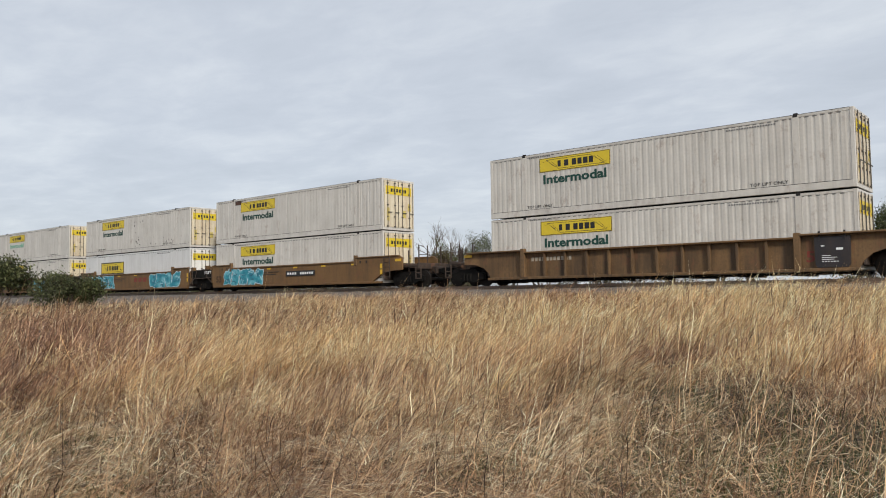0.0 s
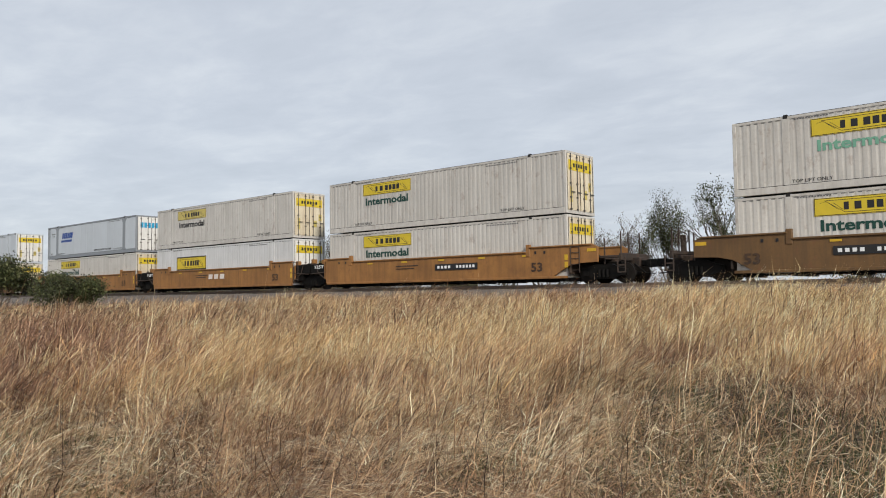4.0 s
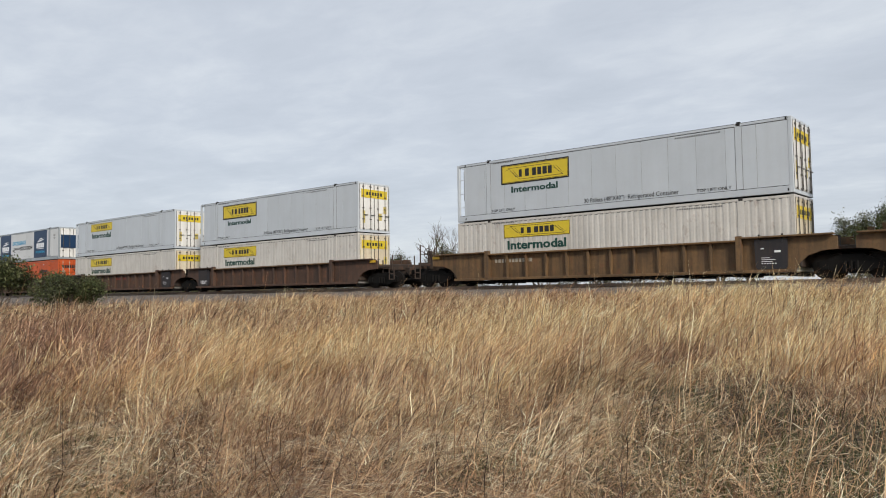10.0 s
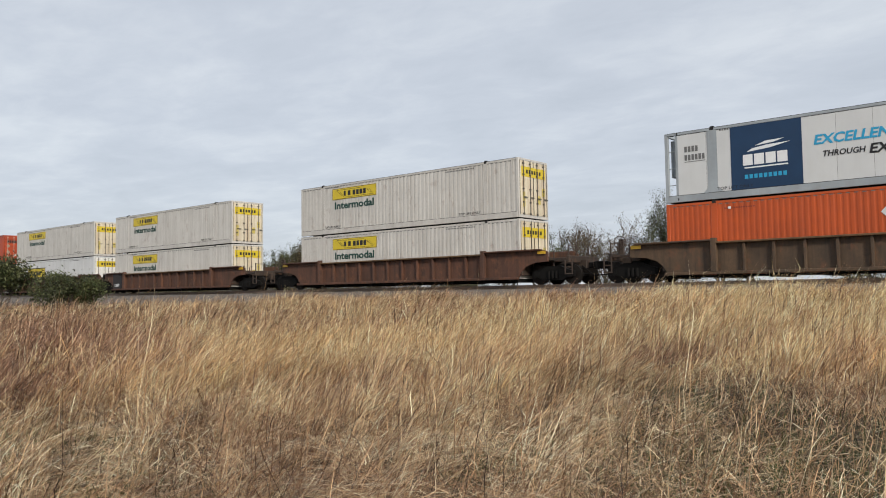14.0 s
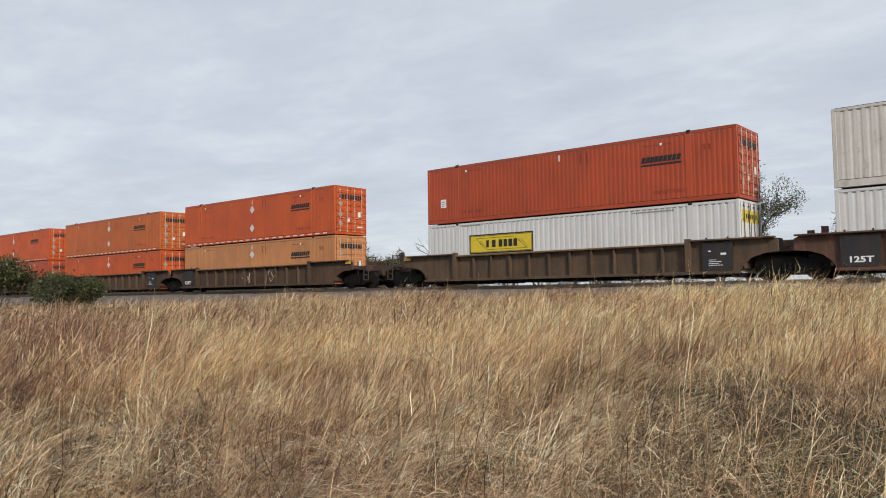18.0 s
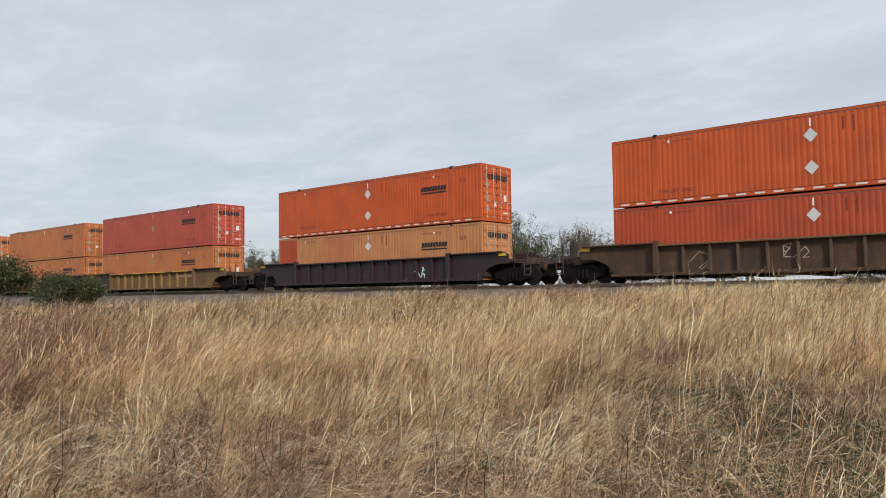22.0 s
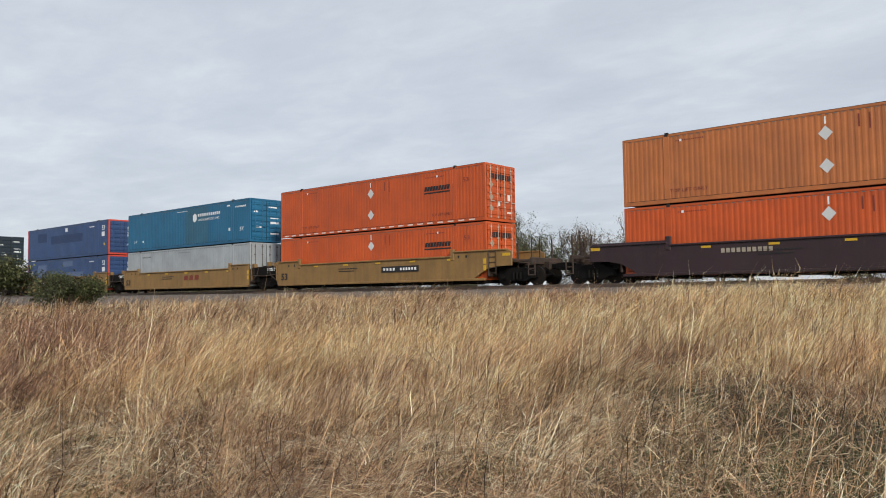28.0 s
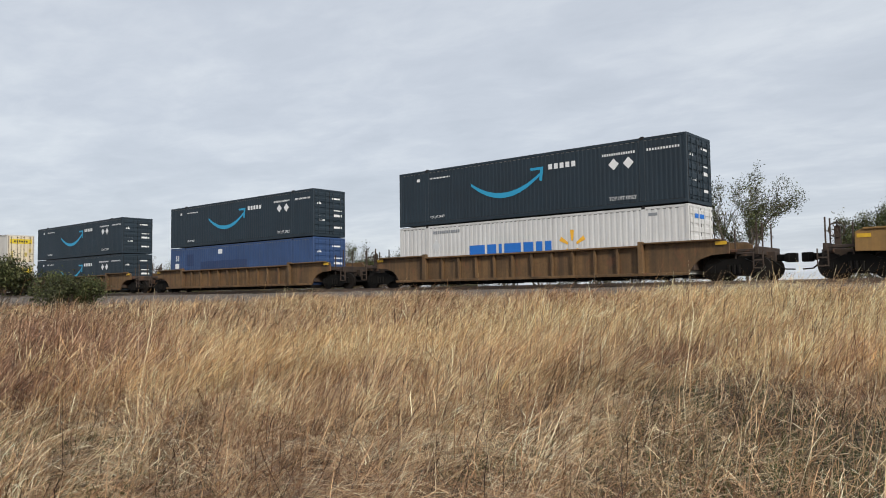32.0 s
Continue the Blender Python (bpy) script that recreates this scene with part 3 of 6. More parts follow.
        to = r.normal(0.55, 0.55) if r.uniform() < 0.6 else r.uniform(0, 6.28)
        sheaf = k % 3 == 0
        stiff = r.uniform(0.5, 0.72) if sheaf else r.uniform(0.1, 0.6)
        tall = r.uniform(0.34, 0.74) * (r.uniform(0.85, 1.15, n) if sheaf else r.uniform(0.5, 1.3, n))
        lean = tall * (r.uniform(1.5, 2.0) * r.uniform(0.85, 1.15, n) if sheaf else r.uniform(0.3, 2.4, n))
        base = np.stack([x + r.normal(0, 0.09, n), y + r.normal(0, 0.09, n), np.full(n, 0.03)], 1)
        parts.append(blade_lines(base, tall, to + r.normal(0, 0.13 if sheaf else 0.5, n), lean, r, stiff, 0.012 if sheaf else 0.03, ARCH))
    # single straws fallen across the others, nearly level
    n = 3900
    b = np.exp(r.uniform(math.log(3.6), math.log(11.5), n))
    a = b * r.uniform(-0.64, 0.64, n)
    x, y = a * math.cos(TURN) - b * math.sin(TURN), -31.45 + a * math.sin(TURN) + b * math.cos(TURN)
    base = np.stack([x, y, r.uniform(0.08, 0.42, n)], 1)
    length = r.uniform(0.35, 1.05, n)
    parts.append(blade_lines(base, length * r.uniform(-0.05, 0.32, n), r.uniform(0, 6.28, n), length, r, 0.02, 0.0, ARCH) + r.normal(0, 0.006, (n, 6, 3)))
    pts = np.concatenate(parts)
    n = len(pts)
    me = ribbons("arching_straw", pts, 0.0051 * r.uniform(0.45, 1.6, n), (0.9, 1.0, 1.0, 0.9, 0.7, 0), r.uniform(0, 3.14, n), PALE_STEM)
    tagged(new("arching_straw", me), "long pale straw stems arching over low grass", "grass", kind="stuff")
    # thin flowering stalks that stand over the rest
    x, y, rad, r = scatter(15000, 3.8, 90, 21)
    u, v = field_uv(x, y)
    keep = r.uniform(0, 1, len(x)) < 0.35 + 0.65 * standing(u, v)
    x, y, rad = x[keep], y[keep], rad[keep]
    n = len(x)
    tall = r.uniform(0.75, 1.2, n) * np.interp(y, [-30, -25, -14, -4.3], [0.62, 0.85, 1.0, 0.78])
    turn, lean = r.normal(0.7, 0.8, n), tall * np.clip(r.normal(0.32, 0.22, n), 0.02, 1.0)
    base = np.stack([x, y, lie(x, y) - 0.02], 1)
    width = (0.0018 + 0.00027 * rad) * r.uniform(0.6, 1.3, n)
    me = ribbons("grass_stalks", blade_lines(base, tall, turn, lean, r, 0.2, 0.03), width, (0.8, 0.8, 1.5, 0), r.uniform(0, 3.14, n), TANGLE)
    tagged(new("grass_stalks", me), "thin pale seed stalks rising above the dry grass", "grass", kind="stuff")
    # a few tall stems that reach above the rest
    n = 170
    v = np.exp(r.uniform(np.log(6.5), np.log(22), n))
    u = v * r.uniform(-0.58, 0.58, n)
    x, y = u * math.cos(TURN) - v * math.sin(TURN), -31.45 + u * math.sin(TURN) + v * math.cos(TURN)
    tall = r.uniform(1.35, 1.95, n)
    base = np.stack([x, y, lie(x, y) - 0.02], 1)
    me = ribbons("tall_stems", blade_lines(base, tall, r.normal(0.7, 0.5, n), tall * np.clip(r.normal(0.4, 0.2, n), 0.05, 0.9), r, 0.15, 0.02), (0.0022 + 0.0002 * v) * r.uniform(0.7, 1.3, n), (0.8, 0.8, 1.3, 0), r.uniform(0, 3.14, n), PALE_STEM)
    tagged(new("tall_stems", me), "single tall dry stems reaching above the grass", "grass", kind="stuff")
    # low green shoots
    x, y, rad, r = scatter(90000, 3.0, 13, 31)
    u, v = field_uv(x, y)
    green = patches(u, v, [(2.9, 9.6, 0.6, 1.0), (3.6, 8.4, 0.8, 0.8), (-2.0, 5.0, 0.35, 1.2), (2.4, 5.2, 0.6, 0.9), (0.4, 6.2, 0.4, 0.8), (-3.4, 7.4, 0.5, 0.7), (1.9, 7.2, 0.8, 0.5), (3.2, 6.6, 0.8, 0.5), (-2.6, 5.6, 0.5, 0.7)])
    keep = r.uniform(0, 1, len(x)) < green * 0.34 + 0.006
    x, y, rad = x[keep], y[keep], rad[keep]
    n = len(x)
    tall = r.uniform(0.16, 0.50, n)
    base = np.stack([x, y, lie(x, y) - 0.02], 1)
    me = ribbons("green_shoots", blade_lines(base, tall, r.uniform(0, 6.28, n), tall * r.uniform(0.1, 0.8, n), r), 0.006 * r.uniform(0.6, 1.6, n), (0.8, 1.0, 0.7, 0), r.uniform(0, 3.14, n), GREENERY)
    tagged(new("green_shoots", me), "fresh green shoots low between the dry straw", "grass", kind="stuff")

    # the rest of the field, round about
    n = 1900
    rad, ang = np.exp(r.uniform(math.log(2.8), math.log(45), n)), r.uniform(0, 6.28, n)
    cx, cy = -rad * np.sin(ang), -31.45 + rad * np.cos(ang)
    ok = (cy < -4.5) & (np.abs((ang - TURN + math.pi) % (2 * math.pi) - math.pi) > math.radians(43))
    cx, cy, rad = cx[ok], cy[ok], rad[ok]
    own = np.repeat(np.arange(len(cx)), 26)
    n = len(own)
    spread = (0.05 + 0.02 * rad)[own]
    x, y = cx[own] + r.normal(0, 1, n) * spread, np.minimum(cy[own] + r.normal(0, 1, n) * spread, -4.3)
    clear = np.hypot(x, y + 31.45) > 2.4
    x, y, spread = x[clear], y[clear], spread[clear]
    n = len(x)
    tall = r.uniform(0.3, 0.85, n)
    base = np.stack([x, y, lie(x, y) - 0.02], 1)
    lines = blade_lines(base, tall, r.normal(0.7, 0.8, n), tall * np.clip(r.normal(0.8, 0.35, n), 0.05, 2.0), r, 0.4)
    keep = np.hypot(lines[:, 3, 0], lines[:, 3, 1] + 31.45) > 2.2
    me = ribbons("open_field_grass", lines[keep], ((0.002 + 0.3 * spread * 0.05) * r.uniform(0.6, 1.5, n))[keep], (0.8, 1.0, 0.7, 0), r.uniform(0, 3.14, n)[keep], STRAW)
    tagged(new("open_field_grass", me), "dry straw-coloured grass over the open field", "grass", kind="stuff")
    # trodden straw where the viewer stands
    n = 9000
    rad, ang = 3.2 * np.sqrt(r.uniform(0, 1, n)), r.uniform(0, 6.28, n)
    x, y = rad * np.cos(ang), -31.45 + rad * np.sin(ang)
    tall = r.uniform(0.03, 0.16, n)
    base = np.stack([x, y, lie(x, y) - 0.01], 1)
    me = ribbons("trodden_grass", blade_lines(base, tall, r.uniform(0, 6.28, n), r.uniform(0.12, 0.4, n), r, 0.2), 0.006 * r.uniform(0.5, 1.5, n), (0.8, 1.0, 0.7, 0), r.uniform(0, 3.14, n), TANGLE)
    tagged(new("trodden_grass", me), "short trodden straw lying flat on the soil", "grass", kind="stuff")


make_grass()
TUFTS = []


def make_tufts():
    """Loose tufts that swing in the wind, each on its own foot."""
    r = np.random.RandomState(77)
    shapes = []
    for k in range(5):
        n = 70
        base = np.stack([r.normal(0, 0.09, n), r.normal(0, 0.09, n), np.full(n, -0.03)], 1)
        tall = r.uniform(0.55, 1.1, n)
        lines = blade_lines(base, tall, r.normal(0.7, 0.5, n), tall * np.clip(r.normal(0.66, 0.25, n), 0.05, 1.4), r, 0.35)
        shapes.append(ribbons("grass_tuft", lines, 0.009 * r.uniform(0.5, 1.4, n), (0.8, 1.0, 0.7, 0), r.uniform(0, 3.14, n), (STRAW, GOLD, GOLD, RUSSET_STRAW, STRAW)[k]))
    for k in range(64):
        v = math.exp(r.uniform(math.log(8.5), math.log(25)))
        u = v * r.uniform(-0.6, 0.6)
        x, y = u * math.cos(TURN) - v * math.sin(TURN), -31.45 + u * math.sin(TURN) + v * math.cos(TURN)
        if y > -5 or float(standing(np.array([u]), np.array([v]))[0]) < 0.4:
            continue
        ob = tagged(new("grass_tuft", shapes[k % 5]), "tall dry grass tuft swinging in the wind", "grass tuft", "tufts in the field")
        ob.location = (x, y, float(lie(np.array([x]), np.array([y]))[0]))
        TUFTS.append((ob, r.uniform(0, 6.28), r.uniform(0.9, 1.5)))


make_tufts()

# ---- trees and bushes ----


def branch(s, tips, rnd, a, way, length, r, depth, spread):
    """A limb that forks; tips gathers the ends of the twigs."""
    mid = a + way * length * 0.5 + Vector((rnd.gauss(0, 0.05), rnd.gauss(0, 0.05), 0)) * length
    b = a + way * length
    sides = 6 if depth > 2 else 3
    s.rod(a, mid, r, sides, r * 0.85)
    s.rod(mid, b, r * 0.85, sides, r * 0.66)
    if depth <= 2:
        tips += [b, mid] if depth else [b]
    if depth == 0:
        return
    for k in range(rnd.choice((2, 3, 3))):
        w = (way + Vector((rnd.gauss(0, spread), rnd.gauss(0, spread), rnd.gauss(0.05, spread * 0.6)))).normalized()
        branch(s, tips, rnd, b if k == 0 else a + way * length * rnd.uniform(0.45, 1.0), w, length * rnd.uniform(0.6, 0.88), r * rnd.uniform(0.5, 0.66), depth - 1, spread)


def leaves(tips, rnd, per, size, reach, material):
    r = np.random.RandomState(rnd.randrange(10 ** 6))
    p = np.repeat(np.array([tuple(t) for t in tips]), per, 0)
    p = p + r.normal(0, reach, p.shape)
    n = len(p)
    a, b = r.normal(0, 1, (n, 3)), r.normal(0, 1, (n, 3))
    a /= np.linalg.norm(a, axis=1)[:, None]
    b -= a * (a * b).sum(1)[:, None]
    b /= np.linalg.norm(b, axis=1)[:, None]
    sz = size * r.uniform(0.5, 1.4, n)[:, None]
    v = np.stack([p - a * sz, p + b * sz * 0.45, p + a * sz, p - b * sz * 0.45], 1).reshape(-1, 3)
    me = bpy.data.meshes.new("crown")
    me.from_pydata(v.tolist(), [], np.arange(4 * n).reshape(-1, 4).tolist())
    me.materials.append(material)
    return me


def tree(name, label, x, y, height, seed, per=6, size=0.10, reach=0.16, material=None, stems=1, spread=0.42, depth=5, group="trees beyond the track", wide=1.0):
    rnd = random.Random(seed)
    s, tips = Shape(), []
    for _ in range(stems):
        way = Vector((rnd.gauss(0, 0.2 * stems ** 0.5), rnd.gauss(0, 0.2 * stems ** 0.5), 1)).normalized()
        branch(s, tips, rnd, Vector((rnd.gauss(0, 0.03 * stems), rnd.gauss(0, 0.03 * stems), -0.1)), way, 1.0, 0.085 / stems ** 0.4, depth, spread)
    top = max(t.z for t in tips)
    mx, my = sum(t.x for t in tips) / len(tips), sum(t.y for t in tips) / len(tips)
    if stems > 4:
        s.v = [(a - mx, b - my, c) for a, b, c in s.v]
        tips = [t - Vector((mx, my, 0)) for t in tips]
    k = height / top
    s.v = [(a * k * wide, b * k * wide, c * k) for a, b, c in s.v]
    tips = [Vector((t.x * k * wide, t.y * k * wide, t.z * k)) for t in tips]
    ob = thing(name, label, "bush" if "bush" in name else "tree", group, m=pose(x, y, ground_z(x, y) - 0.05))
    part("trunk", s.mesh("trunk", BARK), ob)
    if per:
        part("crown", leaves(tips, rnd, per, size, reach, material or LEAF), ob)
    return ob


# ---- containers ----
LONG, WIDE, HIGH = 16.154, 2.59, 2.896
HALF = WIDE / 2
POSTS = (1.985, 14.17)


def rib_line(pitch, deep, flat):
    """The corrugation as (x, depth), flat at the lifting posts."""
    xs = [(0.10, 0.0)]
    for a, b in ((0.16, POSTS[0] - 0.13), (POSTS[0] + 0.13, POSTS[1] - 0.13), (POSTS[1] + 0.13, LONG - 0.16)):
        n = max(1, round((b - a) / pitch))
        p = (b - a) / n
        for i in range(n):
            q = a + i * p
            xs += [(q, 0), (q + p * flat, 0), (q + p * (flat + 0.19), deep), (q + p * 0.81, deep)]
        xs.append((b, 0))
    xs.append((LONG - 0.10, 0.0))
    return xs


STYLE = {"ribbed": (0.27, 0.0115, 0.47), "deep": (0.217, 0.0115, 0.40)}


def ribbed_side(style):
    """A vertically corrugated wall between the rails; faces -y."""
    xs = rib_line(*STYLE[style])
    s = Shape()
    z0, z1 = 0.15, HIGH - 0.10
    for x, d in xs:
        s.v += [(x, -HALF + 0.012 + d, z0), (x, -HALF + 0.012 + d, z1)]
    s.f = [(2 * i, 2 * i + 2, 2 * i + 3, 2 * i + 1) for i in range(len(xs) - 1)]
    s.box(0.10, LONG - 0.10, -HALF + 0.070, -HALF + 0.085, z0, z1)
    return s


def ribbed_patch(style, x0, x1, z0, z1):
    """A skin of other paint that follows the corrugation."""
    xs = [(x, d) for x, d in rib_line(*STYLE[style]) if x0 <= x <= x1]
    s = Shape()
    for x, d in xs:
        s.v += [(x, -HALF + 0.009 + d, z0), (x, -HALF + 0.009 + d, z1)]
    s.f = [(2 * i, 2 * i + 2, 2 * i + 3, 2 * i + 1) for i in range(len(xs) - 1)]
    return s


def patch_on(ob, style, material, label, x0, x1, z0, z1):
    part("patch", made(("patch", style, x0, x1, z0, z1), material, lambda: ribbed_patch(style, x0, x1, z0, z1)), ob, label)


PANELS = 13


def wall_backing(front=0.55):
    return Shape().box(front, LONG - 0.12, -HALF + 0.018, -HALF + 0.07, 0.15, HIGH - 0.10)


def wall_panel():
    p = (LONG - 0.12 - 0.55) / PANELS
    return Shape().box(0.005, p - 0.005, -HALF + 0.012, -HALF + 0.05, 0.15, HIGH - 0.10)


def door_leaf(bands):
    if bands:
        line, z = [(0.0, HIGH - 0.12), (0.0, 0.16), (0.05, 0.16)], 0.3
        while z < HIGH - 0.35:
            line += [(0.05, z), (0.078, z + 0.03), (0.078, z + 0.21), (0.05, z + 0.24)]
            z += 0.36
        s = Shape().prism(line + [(0.05, HIGH - 0.12)], 0.02, 1.17)
    else:
        s = Shape().box(0, 0.05, 0.02, 1.17, 0.16, HIGH - 0.12)
        s.box(0.05, 0.058, 0.06, 1.13, 0.22, HIGH - 0.18)
    return s


def lock_rod():
    s = Shape().rod((0, 0, 0.13), (0, 0, HIGH - 0.1), 0.02)
    for z in (0.2, 0.75, 1.4, 2.1, HIGH - 0.25):
        s.box(-0.035, 0.012, -0.06, 0.06, z - 0.03, z + 0.03)
    s.box(0.0, 0.03, -0.02, 0.32, 0.98, 1.02)
    return s


def text_mesh(words, size, material, bold=0.0, shear=0.0):
    k = (words, size, material.name, bold, shear)
    if k not in MADE:
        cu = bpy.data.curves.new("lettering", "FONT")
        cu.body, cu.size, cu.offset, cu.shear, cu.extrude = words, size, bold, shear, 0.002
        cu.resolution_u = 2
        ob = bpy.data.objects.new("lettering", cu)
        me = bpy.data.meshes.new_from_object(ob)
        bpy.data.objects.remove(ob)
        me.materials.clear()
        me.materials.append(material)
        MADE[k] = me
    return MADE[k]


def lettering(words, x0, x1, z0, tall, material, parent, y, bold=0.0, shear=0.0, name="lettering"):
    """Words on a wall that faces -y, stretched to run from x0 to x1."""
    me = text_mesh(words, tall / 0.7, material, bold, shear)
    xs = [v.co.x for v in me.vertices]
    ob = part(name, me, parent)
    k = (x1 - x0) / (max(xs) - min(xs))
    ob.matrix_basis = Matrix.Translation((x0 - min(xs) * k, y, z0)) @ pose(0, 0, 0, 90) @ Matrix.Diagonal((k, 1, 1, 1))
    return ob


def bars(spans, z0, z1, lean=0.0):
    """Upright blocks in a row, standing in for lettering that is not spelled out."""
    s = Shape()
    for a, b in spans:
        s.prism([(a, z0), (b, z0), (b + lean, z1), (a + lean, z1)], -0.004, 0.0)
    return s


def row(x0, x1, n, gap=0.22):
    p = (x1 - x0) / n
    return [(x0 + i * p, x0 + (i + 1 - gap) * p) for i in range(n)]


def plaque(parent, y, x0, x1, z0, z1, bordered, yellow):
    if bordered:
        part("plaque_border", made(("border", x0, x1, z0, z1), BLACK, lambda: Shape().box(x0 - 0.06, x1 + 0.06, -0.006, 0.0, z0 - 0.06, z1 + 0.06)), parent, at=(0, y, 0))
        y -= 0.006
    sign = part("plaque", made(("plaque", x0, x1, z0, z1), yellow, lambda: Shape().box(x0, x1, -0.006, 0.0, z0, z1)), parent, "yellow plaque", at=(0, y, 0))
    w, h = x1 - x0, z1 - z0

    def emblem():
        s = bars([(x0 + w * a, x0 + w * b) for a, b in ((.27, .315), (.365, .425), (.475, .535), (.555, .612), (.632, .695), (.712, .77))], z0 + h * .28, z0 + h * .71)
        # a slanted banner in thin lines, and a fine rule round the edge
        t = 0.0065 * w
        for (a, b), (c, d) in (((.10, .84), (.72, .84)), ((.28, .15), (.93, .15)), ((.10, .84), (.28, .15)), ((.72, .84), (.93, .15)), ((.05, .70), (.15, .84)), ((.86, .15), (.96, .30))):
            p, q = (x0 + w * a, z0 + h * b), (x0 + w * c, z0 + h * d)
            if abs(b - d) < 0.01:
                s.prism([(p[0], p[1] - t * .35), (q[0], q[1] - t * .35), (q[0], q[1] + t * .35), (p[0], p[1] + t * .35)], -0.003, 0)
            else:
                lo, hi = (p, q) if p[1] < q[1] else (q, p)
                s.prism([(lo[0] - t * .5, lo[1]), (lo[0] + t * .5, lo[1]), (hi[0] + t * .5, hi[1]), (hi[0] - t * .5, hi[1])], -0.003, 0)
        for a in (.15, .19, .80, .84):
            s.prism([(x0 + w * (a + .07), z0 + h * .30), (x0 + w * (a + .076), z0 + h * .30), (x0 + w * (a - .01), z0 + h * .70), (x0 + w * (a - .016), z0 + h * .70)], -0.003, 0)
        for c, d in ((z0 + .012, z0 + .032), (z1 - .032, z1 - .012)):
            s.box(x0 + .012, x1 - .012, -0.003, 0, c, d)
        for c, d in ((x0 + .012, x0 + .032), (x1 - .032, x1 - .012)):
            s.box(c, d, -0.003, 0, z0 + .032, z1 - .032)
        return s
    part("emblem", made(("emblem", x0, x1, z0, z1), BLACK, emblem), sign, "black emblem", at=(0, -0.006, 0))


FACE = -HALF + 0.006


def sign_yellow(ob, green=None, faded=False):
    plaque(ob, FACE, 2.87, 6.53, 1.90, 2.53, False, YELLOW_FADED if faded else YELLOW)
    lettering("Intermodal", 3.07, 6.33, 1.38, 0.38, green or GREEN, ob, FACE - 0.004, 0.0165)
    small_print(ob, BLACK)


def sign_bordered(ob, low=False, words=False):
    z = 1.30 if low else 1.62
    plaque(ob, FACE, 2.82, 6.50, z, z + 0.80, True, YELLOW)
    if words:
        lettering("Intermodal", 3.35, 5.95, z - 0.46, 0.27, GREEN, ob, FACE - 0.004, 0.011)
    small_print(ob, BLACK)


def small_print(ob, ink):
    lettering("TOP LIFT ONLY", 2.15, 3.55, 0.33, 0.12, ink, ob, FACE - 0.004)
    lettering("TOP LIFT ONLY", 12.45, 13.85, 0.33, 0.12, ink, ob, FACE - 0.004)
    part("stencil", made("stencil_top", STENCIL_SHADE_GREY, lambda: bars(row(11.6, 13.5, 19, 0.4), 2.53, 2.585)), ob, at=(0, FACE, 0))
    part("stencil", made("stencil_left", STENCIL_SHADE_GREY, lambda: bars(row(2.3, 3.5, 12, 0.4), 2.60, 2.65)), ob, at=(0, FACE, 0))


def sign_freight(ob, placards=(1.98, 0.82), ink=None, left=False, dashes=False, notice=False, faint=False):
    """Dark slanted blocks with a rule under them, diamond placards and red small print."""
    ink = ink or BLACK
    a = 2.2 if left else 12.1
    part("emblem", made(("freight_emblem", a), ink, lambda: bars(row(a, a + 1.75, 9, 0.16), 1.72, 1.95, 0.06).box(a - 0.02, a + 1.78, -0.004, 0, 1.58, 1.65)), ob, "dark lettering blocks", at=(0, FACE, 0))
    for z in placards:
        part("placard", made(("placard", z), FAINT_PLACARD if faint else PLACARD, lambda: Shape().prism([(7.82, z), (8.07, z - 0.26), (8.32, z), (8.07, z + 0.26)], -0.006, 0)), ob, "grey diamond placard", at=(0, FACE, 0))
    part("stripe", made("upright_marks", RED_TEXT, lambda: Shape().box(9.15, 9.20, -0.004, 0, 2.05, 2.5).box(9.50, 9.55, -0.004, 0, 1.95, 2.5)), ob, at=(0, FACE, 0))
    part("stripe", made("upright_tick", LIGHT, lambda: Shape().box(8.04, 8.10, -0.004, 0, 2.30, 2.58)), ob, at=(0, FACE, 0))
    lettering("TOP LIFT ONLY", 2.1, 3.7, 0.42, 0.14, RED_TEXT, ob, FACE - 0.004)
    lettering("TOP LIFT ONLY", 12.6, 14.0, 0.42, 0.14, RED_TEXT, ob, FACE - 0.004)
    part("stencil", made("stencil_red", RED_TEXT, lambda: bars(row(2.4, 3.6, 13, 0.45), 2.44, 2.49)), ob, at=(0, FACE, 0))
    part("stencil", made("stencil_red_right", RED_TEXT, lambda: bars(row(12.2, 13.5, 13, 0.45), 2.38, 2.43)), ob, at=(0, FACE, 0))
    lettering("53", 14.75, 15.1, 1.98, 0.20, RED_TEXT, ob, FACE - 0.004)
    part("sticker", made("pale_tags", LIGHT, lambda: Shape().box(12.95, 13.05, -.004, 0, 2.37, 2.47).box(2.55, 2.65, -.004, 0, 2.42, 2.52)), ob, "small white stickers", at=(0, FACE - 0.002, 0))
    if notice:
        sheet = part("notice", made("notice", LIGHT, lambda: Shape().box(.91, 1.27, -.005, 0, .78, 1.20)), ob, "white square notice", at=(0, FACE, 0))
        part("stencil", made("notice_lines", STENCIL_SHADE_GREY, lambda: Shape().box(.97, 1.20, -.003, 0, 1.06, 1.10).box(.97, 1.21, -.003, 0, .96, .99).box(.97, 1.15, -.003, 0, .86, .89)), sheet, at=(0, -0.005, 0))
    if dashes:
        part("reflective_tape", made("tape_dashes", TAPE, lambda: bars(row(0.4, 15.8, 22, 0.45), 0.06, 0.125)), ob, "white reflective dashes", at=(0, -HALF - 0.009, 0))


